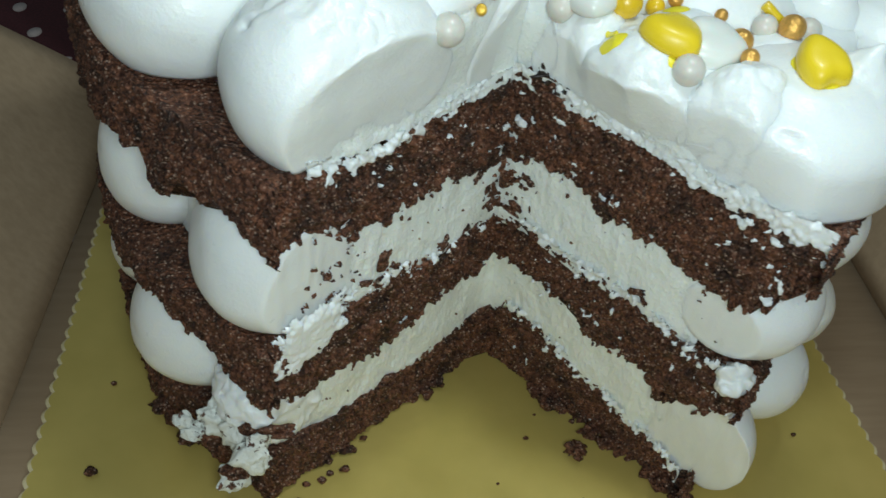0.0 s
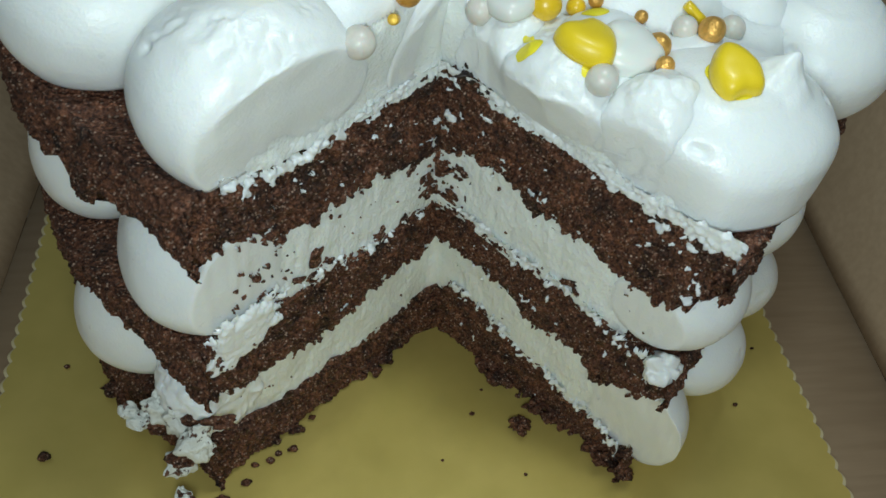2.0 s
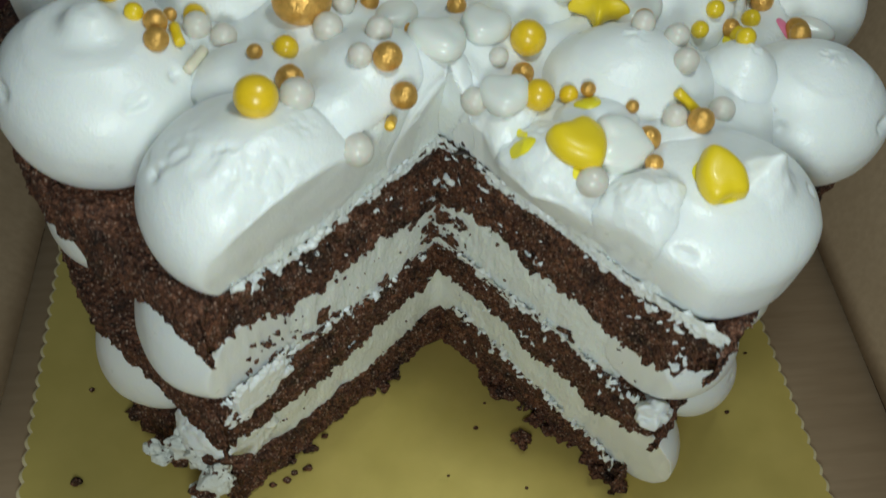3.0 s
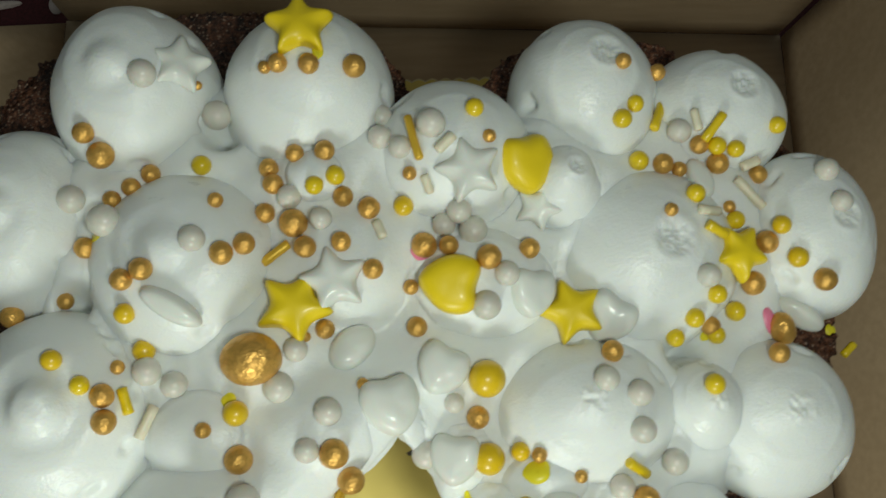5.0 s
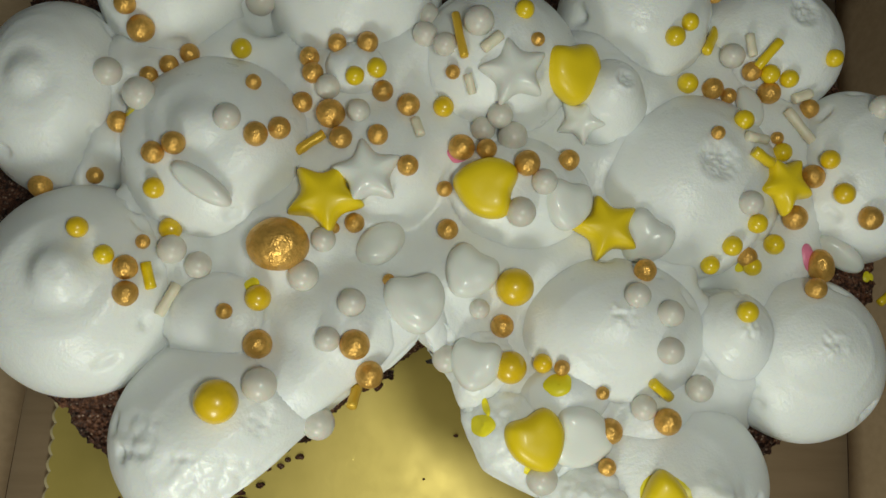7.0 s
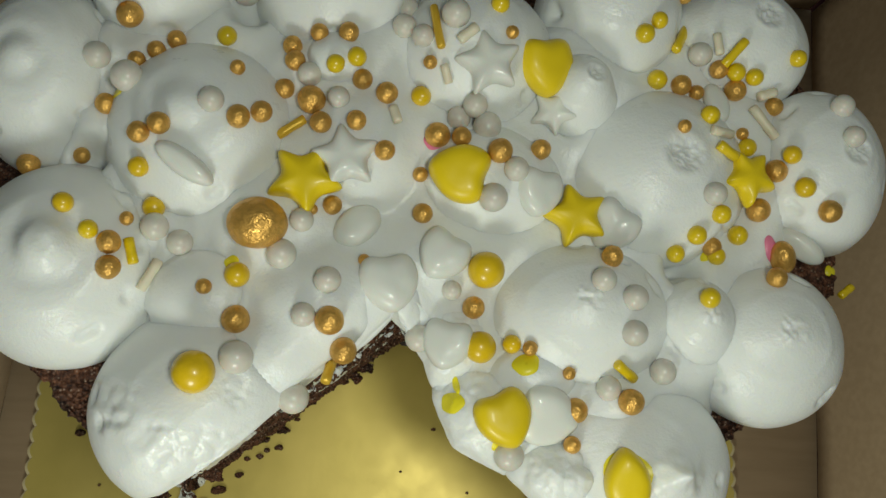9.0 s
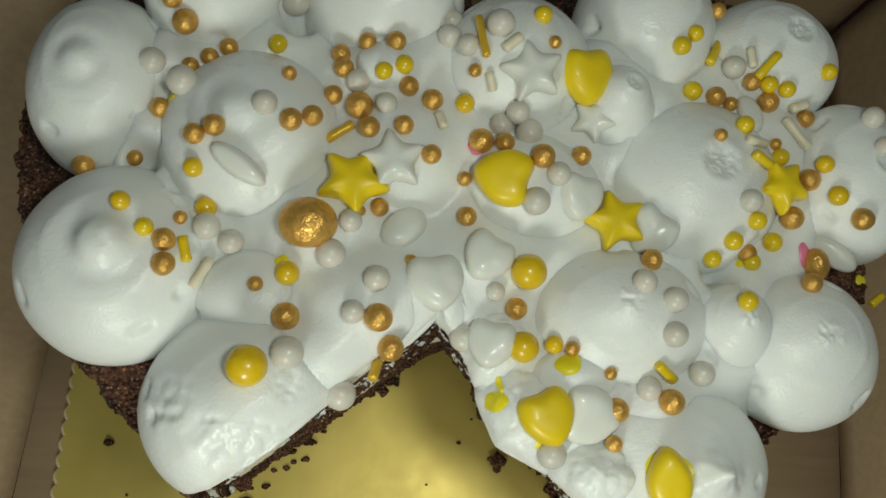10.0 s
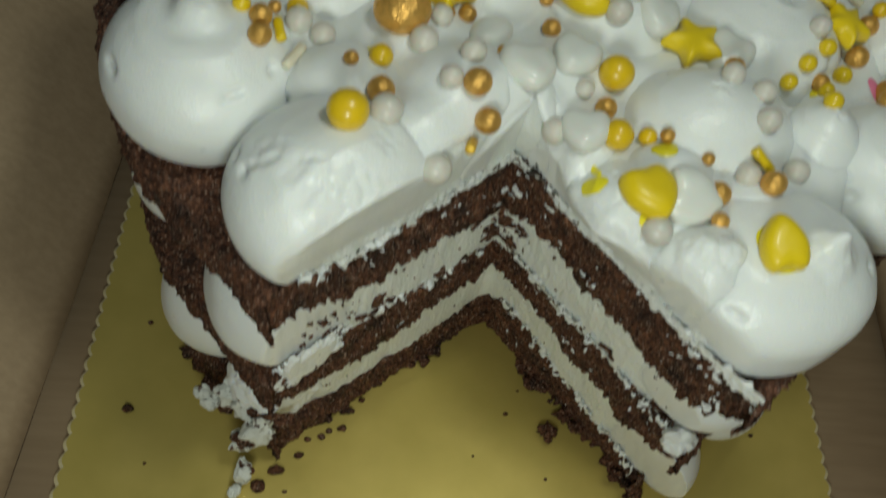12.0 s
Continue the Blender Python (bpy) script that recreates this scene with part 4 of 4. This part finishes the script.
def puff_mesh(name, mat, outline, thick, seed):
    """A candy with a flat back and a rounded front, from its outline of size one."""
    n = len(outline)
    scales = [(1.0, -0.28), (1.03, 0.0), (1.0, 0.32), (0.945, 0.57), (0.85, 0.77), (0.70, 0.91), (0.47, 0.985), (0.2, 1.01)]
    v = np.concatenate([np.c_[np.array(outline) * s, np.full(n, thick * z)] for s, z in scales] + [np.array([[0, 0, thick]])])
    v[:, 2] += 0.05 * thick * grainy(v, 0.25, seed)
    v[:, :2] *= (1 + 0.025 * grainy(v, 0.4, seed + 1))[:, None]
    f = ring_faces(len(scales), n, True)
    last = (len(scales) - 1) * n
    f += [(last + k, last + (k + 1) % n, len(scales) * n) for k in range(n)]
    return mesh_data(name, v / MM, f, mat)


def star_outline():
    """Five straight-sided points with rounded tips."""
    corners = [((0.54 if k % 2 == 0 else 0.275) * math.cos(math.pi * k / 5), (0.54 if k % 2 == 0 else 0.275) * math.sin(math.pi * k / 5)) for k in range(10)]
    pts = np.concatenate([np.linspace(a, b, 7)[:-1] for a, b in zip(corners, corners[1:] + corners[:1])])
    for _ in range(3):
        pts = 0.5 * pts + 0.25 * (np.roll(pts, 1, 0) + np.roll(pts, -1, 0))
    return [tuple(p) for p in pts]


def heart_outline():
    pts = []
    for k in range(56):
        t = 2 * math.pi * k / 56
        w = 13.5 * math.cos(t) - 2.2 * math.cos(2 * t) - 0.8 * math.cos(3 * t) - 0.55 * math.cos(4 * t)
        side = math.copysign(abs(math.sin(t)) ** 1.14, math.sin(t))
        pts.append(((w + 1.0) / 28.0, -13.8 * side / 29.0))
    return pts


def oval_outline(ratio):
    return [(0.5 * math.cos(2 * math.pi * k / 40), 0.5 * ratio * math.sin(2 * math.pi * k / 40)) for k in range(40)]


def stick_mesh(name, mat, ratio, seed):
    n, v = 14, []
    for u, r in ((-0.5, 0.75), (-0.47, 0.97), (-0.25, 1.0), (0.0, 0.96), (0.25, 1.0), (0.47, 0.97), (0.5, 0.75)):
        v += [(u, 0.5 * ratio * r * math.cos(2 * math.pi * k / n), 0.5 * ratio * r * math.sin(2 * math.pi * k / n)) for k in range(n)]
    v = np.array(v)
    v += 0.012 * np.stack([grainy(v, 0.2, seed + i) for i in range(3)], -1)
    return mesh_data(name, v / MM, ring_faces(7, n, True, True), mat)


def lay(ob, x, y, lift, size, angle=0.0, soft=0.8, dip=0.0):
    """Sets a sweet of size one on the cream, along its slope."""
    n = top_normal(x, y, soft)
    a = Vector((math.cos(radians(angle)), math.sin(radians(angle)), 0))
    a = (a - n * a.dot(n)).normalized()
    b = n.cross(a)
    m = Matrix((a, b, n)).transposed().to_4x4()
    z = top_of_cream(x, y)
    if size > 8:
        z = 0.4 * z + 0.6 * sum(top_of_cream(x + 0.33 * size * math.cos(k), y + 0.33 * size * math.sin(k)) for k in range(6)) / 6
    p = Vector((x, y, z)) + n * lift
    ob.matrix_world = Matrix.Translation(p * MM) @ m @ Matrix.Rotation(radians(dip), 4, "Y") @ Matrix.Diagonal((size * MM, size * MM, size * MM, 1))
    return ob


gold_balls = [ball_mesh("gold_pearl", GOLD, 0.035, 3 + i) for i in range(3)]
white_balls = [ball_mesh("white_pearl", PEARL, 0.012, 13 + i) for i in range(2)]
yellow_balls = [ball_mesh("yellow_bead", YELLOW, 0.03, 23 + i) for i in range(2)] + [ball_mesh("yellow_bead", AMBER, 0.03, 27)]
dice = random.Random(11)

for group in (GOLD_BACK, GOLD_FRONT, GOLD_RIGHT):
    for x, y, d in group:
        ob = lay(new("gold_pearl", dice.choice(gold_balls)), x, y, 0.24 * d, d, dice.uniform(0, 360))
        tagged(ob, "small round metallic gold sugar pearl on the cream", "sugar pearl", "gold pearls on the cake")
for group in (WHITE_BACK, WHITE_FRONT):
    for x, y, d in group:
        ob = lay(new("white_pearl", dice.choice(white_balls)), x, y, 0.18 * d, d, dice.uniform(0, 360))
        tagged(ob, "glossy off-white round sugar pearl on the cream", "sugar pearl", "white pearls on the cake")
for group in (YELLOW_LEFT, YELLOW_RIGHT):
    for x, y, d in group:
        ob = lay(new("yellow_bead", dice.choice(yellow_balls)), x, y, 0.18 * d, d, dice.uniform(0, 360))
        tagged(ob, "small matt yellow sugar bead on the cream", "sugar bead", "yellow beads on the cake")
for x, y, d in YELLOW_BIG:
    ob = lay(new("yellow_ball", yellow_balls[2]), x, y, 0.30 * d, d, 40)
    tagged(ob, "large smooth amber yellow sugar ball on the cream", "sugar ball", "yellow balls on the cake")
for x, y, d in GOLD_BIG:
    ob = lay(new("gold_ball", gold_balls[1]), x, y, 0.20 * d, d, 0)
    ob.matrix_world = ob.matrix_world @ Matrix.Diagonal((1.04, 0.89, 0.86, 1))
    tagged(ob, "large shiny gold chocolate ball sunk in the cream", "chocolate ball")
for x, y, d, w, a in GOLD_OVAL:
    ob = lay(new("gold_oval_pearl", gold_balls[2]), x, y, 0.22 * w, 1, a)
    ob.matrix_world = ob.matrix_world @ Matrix.Diagonal((d, w, w, 1))
    tagged(ob, "oval gold sugar pearl with a pink stain beside it", "sugar pearl")

yellow_heart = puff_mesh("yellow_heart", LEMON, heart_outline(), 0.30, 5)
white_heart = puff_mesh("white_heart", FONDANT, heart_outline(), 0.26, 6)
yellow_star = puff_mesh("yellow_star", LEMON, star_outline(), 0.22, 7)
white_star = puff_mesh("white_star", FONDANT, star_outline(), 0.20, 8)
for group, data, label, category, lift in (
    (YELLOW_HEART, yellow_heart, "puffy bright yellow sugar heart bleeding into the cream", "sugar heart", 0.06),
    (WHITE_HEART, white_heart, "puffy white sugar heart lying on the cream", "sugar heart", 0.05),
    (YELLOW_STAR, yellow_star, "bright yellow five-pointed sugar star on the cream", "sugar star", 0.11),
    (WHITE_STAR, white_star, "white five-pointed sugar star sunk in the cream", "sugar star", 0.02),
):
    for x, y, d, a in group:
        leans = data is yellow_heart and y < -45
        soft = 0.25 if "star" in data.name else 0.8 if y < -30 else 0.5
        ob = lay(new(data.name, data), x, y, (0.10 if leans else lift) * d, d * 1.06, a, soft, 14 if leans else 0)
        if leans:
            ob.matrix_world = ob.matrix_world @ Matrix.Diagonal((1.12, 0.90, 1.1, 1))
        tagged(ob, label, category, data.name + "s on the cake")
for n, (x, y, d, w, a) in enumerate(ALMOND):
    data = puff_mesh("white_almond", FONDANT, oval_outline(w / d), 0.22, 40 + n)
    tagged(lay(new("white_almond", data), x, y, 0.05 * d, d, a, 0.6), "flat oval off-white sugar almond on the cream", "sugar almond", "white almonds on the cake")
for group, mat, name, label in (
    (GOLD_STICK, GOLD_STICK_SUGAR, "gold_sprinkle", "short metallic gold sugar stick on the cream"),
    (YELLOW_STICK, YELLOW, "yellow_sprinkle", "short yellow sugar stick on the cream"),
    (CREAM_STICK, CREAM_SUGAR, "cream_sprinkle", "short cream-coloured sugar stick on the cream"),
):
    for n, (x, y, d, w, a) in enumerate(group):
        data = stick_mesh(name, mat, w / d, 60 + n)
        tagged(lay(new(name, data), x, y, 0.5 * w, d, a, 0.7), label, "sprinkle", name + "s on the cake")


def stain(x, y, d, w, a, mat, seed, dome=0.35):
    """A thin film of melted sugar that follows the cream."""
    n, rings = 24, 6
    v = []
    for j in range(rings + 1):
        for k in range(n):
            t = 2 * math.pi * k / n
            r = j / rings * 0.5 * (1 + 0.05 * math.sin(3 * t + seed) + 0.03 * math.sin(5 * t + 2 * seed))
            px, py = d * r * math.cos(t), w * r * math.sin(t)
            ca, sa = math.cos(radians(a)), math.sin(radians(a))
            gx, gy = x + px * ca - py * sa, y + px * sa + py * ca
            z = max(top_of_cream(gx, gy), sum(top_of_cream(gx + 0.5 * c, gy + 0.5 * e) for c, e in ((1, 0), (-1, 0), (0, 1), (0, -1))) / 4)
            v.append((gx, gy, z + dome * (1 - (j / rings) ** 4) + 0.05))
    return v, ring_faces(rings + 1, n, True)


for n, (x, y, d, w, a) in enumerate(STAIN):
    v, f = stain(x, y, d, w, a, STAINED, n)
    part("yellow_stain", v, f, STAINED, cake, "melted bright yellow sugar stain")

for n, (x, y, d, w, a) in enumerate([(7.2, 15.2, 5.4, 4.2, 40), (81.0, -2.0, 6.2, 3.2, 110)]):
    v, f = stain(x, y, d, w, a, PINK, n + 20)
    part("pink_stain", v, f, PINK, cake, "pink sugar colour bled into the cream")


# ---- crumbs and smears ----
def lump(x, y, z, a, b, c, seed, rough=0.25, nu=16, nv=9):
    v = [(0, 0, -1)]
    for j in range(1, nv):
        t = -math.pi / 2 + math.pi * j / nv
        v += [(math.cos(t) * math.cos(2 * math.pi * k / nu), math.cos(t) * math.sin(2 * math.pi * k / nu), math.sin(t)) for k in range(nu)]
    v = np.array(v + [(0, 0, 1)])
    v = v * (1 + rough * grainy(v, 0.8, seed) + 0.6 * rough * grainy(v, 0.35, seed + 1))[:, None]
    f = [(0, 1 + (k + 1) % nu, 1 + k) for k in range(nu)]
    f += [(1 + j * nu + k, 1 + j * nu + (k + 1) % nu, 1 + (j + 1) * nu + (k + 1) % nu, 1 + (j + 1) * nu + k) for j in range(nv - 2) for k in range(nu)]
    last = 1 + (nv - 1) * nu
    f += [(last, 1 + (nv - 2) * nu + k, 1 + (nv - 2) * nu + (k + 1) % nu) for k in range(nu)]
    return v * (a, b, c) + (x, y, z), f


# cream dragged out at the lower front corner, with crumbs in it
SMEARS = [(-65, -46, 25, 5.0, 4, 4.5), (-60, -50, 25, 5, 4, 8), (-56, -55, 22, 5, 4, 6), (-61, -56, 13, 3.6, 3, 5), (-61, -62, 6, 2.6, 3.2, 3.4), (-63, -67, 2.0, 2.2, 2.6, 1.9), (-70, -48, 21, 3.4, 3, 3.4), (-73, -46, 24, 2.0, 2.0, 2.0)]
for n, p in enumerate(SMEARS):
    v, f = lump(*p[:3], *(0.85 * q for q in p[3:]), 700 + n, 0.45, 60, 36)
    v[:, :] += np.stack([0.7 * grainy(v, 2.8, 710 + k) + 0.35 * grainy(v, 1.0, 720 + k) for k in range(3)], -1)
    part("cream_smear", v, f, TORN, cake, "cream dragged out of the lower layer, mixed with crumbs")
v, f = lump(49.5, -63.0, 54.5, 4.6, 3.4, 3.6, 760, 0.4, 40, 24)
v[:, :] += np.stack([0.5 * grainy(v, 2.0, 765 + k) for k in range(3)], -1)
part("cream_nub", v, f, CREAM, cake, "small blob of cream on the cut face")

CRUMB_LUMPS = [(29, -43, 1.8, 3.0, 2.2, 1.9), (-82, -24, 2, 3.2, 2.4, 2.2), (-76, -27, 2.2, 4.5, 3.4, 2.6), (-72, -35, 2.4, 4, 3.2, 2.6)]
CRUMB_LUMPS += [(-67, -47, 20, 3.2, 2.4, 2.2), (-60, -57, 18, 2.4, 2.0, 1.6), (-60, -62, 7.5, 1.8, 1.8, 1.6), (-57, -52, 29, 3.2, 1.6, 1.4), (-50, -55, 30, 4.0, 1.6, 1.4)]
crumble = random.Random(77)
for n in range(38):
    right = n < 30
    s_at = crumble.uniform(22, 74) if right else crumble.uniform(4, 70)
    normal, along = (N_RIGHT, A_RIGHT) if right else (N_LEFT, A_LEFT)
    p = apex(0.0) + along * s_at
    p = p + normal * (float((reach_right if right else reach_left)(0.0)) - p @ normal + crumble.uniform(-0.5, 2.2))
    r = crumble.uniform(0.6, 2.3) * (1.0 if right else 0.7)
    CRUMB_LUMPS.append((p[0], p[1], r * crumble.uniform(0.5, 1.6), r * 1.2, r, r * 0.9))
for n, p in enumerate(CRUMB_LUMPS):
    v, f = lump(*p, 800 + n, 0.75, 24, 14)
    part("sponge_crumb", v, f, SPONGE, cake)
BOARD_CRUMBS = [(-98, -44, 1.5), (-97, -15, 0.7), (-34, -46, 1.2), (-40, -49, 1.0), (-44, -50, 0.9), (16, -38, 0.7), (-52, -60, 1.9), (-57, -65, 1.9), (-46, -55, 1.2), (-38, -47, 0.9), (20, -30, 0.4), (6, -52, 0.4), (95, -40, 0.7), (-90, -60, 0.5), (60, -72, 0.9), (-49, -66, 0.6), (108, -20, 0.5), (28, -58, 0.5)]
for n, (x, y, r) in enumerate(BOARD_CRUMBS):
    v, f = lump(x, y, 0.6 * r, r * 1.1, r * 0.8, r * 0.7, 840 + n, 0.4, 12, 8)
    tagged(part("cake_crumb", v, f, SPONGE, None, "small dark chocolate crumb lying on the gold board"), category="crumb", group="crumbs on the board")


def edge_heights(right, key, s):
    return np.interp(s, *np.array((EDGES_RIGHT if right else EDGES_LEFT)[key]).T)


def film_on_face(name, right, span, rise, bias, mat, label, seed, layer, back=0.0, thick=0.7, follow=0.7, scale=1.0, streak=0.0, wild=1.0, step=0.34):
    """A torn thin film on a cut face: it shows where the bias and the noise lift it out of the surface."""
    normal, along, reach = (N_RIGHT, A_RIGHT, reach_right) if right else (N_LEFT, A_LEFT, reach_left)
    ss, zz = np.meshgrid(np.arange(span[0], span[1], step), np.arange(rise[0], rise[1], step))
    rows, cols = ss.shape
    ss, zz = ss.ravel(), zz.ravel()
    base = apex(50.0)
    xy = base + ss[:, None] * along
    xy = xy + normal * (reach(zz) - base @ normal - back)[:, None]
    p = np.c_[xy, zz]
    d = bias(ss, zz) + wild * (0.55 * grainy(p, 2.6 * scale, seed) + 0.5 * grainy(p, 1.15 * scale, seed + 1) + 0.25 * grainy(p, 0.6 * scale, seed + 2))
    under = follow * crumb_relief(p, layer, 0.6, 0.5) if back == 0 else 0.25 * grainy(p, 5.0, layer + 4)
    p[:, :2] += normal * (under + np.clip(4.5 / scale * d, -1.4, thick) + streak * (grainy(p * (1, 1, 0.12), 1.6, seed + 3) + 0.6 * grainy(p * (1, 1, 0.12), 0.8, seed + 4)))[:, None]
    keep = d > -0.35
    cells = [(r * cols + c, r * cols + c + 1, (r + 1) * cols + c + 1, (r + 1) * cols + c) for r in range(rows - 1) for c in range(cols - 1)]
    cells = [f if right else f[::-1] for f in cells if all(keep[i] for i in f)]
    used = sorted({i for f in cells for i in f})
    place = {i: n for n, i in enumerate(used)}
    ob = part(name, p[used], [tuple(place[i] for i in f) for f in cells], mat, cake, label)
    return tagged(ob, kind="stuff")


def below(right, key, top, slope, floor):
    """Thick at a border, thinner down from it."""
    return lambda s, z: np.where(z > edge_heights(right, key, s) + 3.0, -2.0, np.clip(top - slope * (edge_heights(right, key, s) - z), floor, top))


def above(right, key, top, slope, floor):
    return lambda s, z: np.where(z < edge_heights(right, key, s) - 2.0, -2.0, np.clip(top - slope * (z - edge_heights(right, key, s)), floor, top))


def corner_film(s, z):
    """Cream dragged over the front corner of the top layer."""
    rim = below(True, "s1_top", 0.34, 0.20, -0.62)(s, z)
    return rim + np.clip((s - 48) / 22, 0, 1) * np.clip(0.5 - 0.09 * (104 - z), 0.20, 0.5)


def hanging_film(s, z):
    """Cream pulled down from the first filling over the second layer."""
    return 1.3 - np.hypot((s - 60 - 0.35 * (56 - z)) / 9, (z - 56) / 7.5) * 1.3


def apex_crumbs(s, z):
    return np.where((z > 62) & (z < 86), 0.12 - 0.075 * np.abs(s - 3.5), -2.0)


WHITE = "torn specks of white cream on the cut sponge"
BROWN = "brown crumbs smeared on the cut cream"
film_on_face("cream_specks", True, (1, 76), (80, 107), corner_film, CREAM, WHITE, 3000, 10, 0.0, 0.6, 0.7, 1.2)
film_on_face("cream_specks", False, (1, 64), (84, 106), below(False, "s1_top", 0.05, 0.22, -0.62), CREAM, WHITE, 3010, 10, 0.0, 0.5)
film_on_face("cream_specks", True, (8, 72), (40, 64), below(True, "s2_top", -0.12, 0.12, -0.62), CREAM, WHITE, 3020, 30, 0.0, 0.5)
film_on_face("cream_specks", False, (3, 70), (42, 62), below(False, "s2_top", -0.25, 0.10, -0.66), CREAM, WHITE, 3030, 30, 0.0, 0.5)
film_on_face("cream_smear", False, (36, 72), (43, 66), hanging_film, CREAM, "cream pulled down over the cut sponge", 3040, 30, 0.0, 0.5, 0.15, 1.8, 0.1, 1.0)
film_on_face("cream_specks", True, (6, 66), (2, 30), below(True, "s3_top", -0.22, 0.10, -0.78), CREAM, WHITE, 3050, 50, 0.0, 0.5)
film_on_face("crumb_specks", True, (1, 66), (54, 80), above(True, "s2_top", -0.10, 0.20, -0.80), SPONGE, BROWN, 3060, 70, 0.9, 0.5)
film_on_face("crumb_specks", True, (1, 66), (60, 90), below(True, "s1_low", 0.0, 0.18, -0.84), SPONGE, BROWN, 3070, 70, 0.9, 0.5)
film_on_face("crumb_specks", True, (0, 11), (60, 88), apex_crumbs, SPONGE, BROWN, 3080, 70, 0.9, 0.6)
film_on_face("crumb_specks", False, (0, 12), (60, 88), apex_crumbs, SPONGE, BROWN, 3090, 70, 0.9, 0.6)
film_on_face("crumb_specks", False, (1, 60), (56, 84), below(False, "s1_low", 0.06, 0.14, -0.66), SPONGE, BROWN, 3100, 70, 0.9, 0.5)
film_on_face("crumb_specks", False, (1, 66), (54, 76), above(False, "s2_top", 0.10, 0.14, -0.70), SPONGE, BROWN, 3110, 70, 0.9, 0.5)
film_on_face("crumb_specks", True, (1, 66), (12, 46), below(True, "s2_low", -0.05, 0.22, -0.84), SPONGE, BROWN, 3120, 90, 0.9, 0.5)
film_on_face("crumb_specks", False, (1, 66), (12, 42), below(False, "s2_low", 0.0, 0.2, -0.80), SPONGE, BROWN, 3130, 90, 0.9, 0.5)

# black lumps: the shade of the hollow by the inner corner put into colour, and a dark spot on the cut
for n, p in enumerate([(6.6, -24.4, 106.6, 2.8, 1.7, 1.9), (9.8, -27.4, 105.6, 2.6, 1.3, 1.2), (5.6, -23.0, 108.6, 1.0, 0.9, 1.5), (29.0, -44.0, 107.6, 1.3, 1.1, 0.9)]):
    v, f = lump(*p, 970 + n, 0.8, 28, 16)
    part("chocolate_flake", v, f, GAP_BLACK, cake, "small black lump standing in for a dark place in the cream")

# dark lumps in the cut faces: flakes, and hollows whose shade is drawn as a dark lump
GAPS_AND_FLECKS = [(True, 42.0, 62.6, 2.6, 1.0, 0.5), (True, 43.6, 61.0, 1.6, 0.7, -0.6), (False, 40.0, 66.5, 1.6, 2.6, 0.2), (False, 52.5, 62.5, 1.4, 1.0, 0.0), (False, 45.0, 62.0, 2.0, 1.0, 0.3)]
for n, (right, s, z, a, c, turn) in enumerate(GAPS_AND_FLECKS):
    normal, along, reach = (N_RIGHT, A_RIGHT, reach_right) if right else (N_LEFT, A_LEFT, reach_left)
    base = apex(50.0) + along * s
    base = base + normal * (float(reach(z)) - base @ normal - 0.7)
    v, f = lump(0, 0, 0, a, 0.7, c, 950 + n, 0.6, 24, 14)
    u, w = v[:, 0] * math.cos(turn) - v[:, 2] * math.sin(turn), v[:, 0] * math.sin(turn) + v[:, 2] * math.cos(turn)
    part("sponge_flake", np.c_[base + np.outer(u, along) + np.outer(v[:, 1], normal), z + w], f, SPONGE, cake)
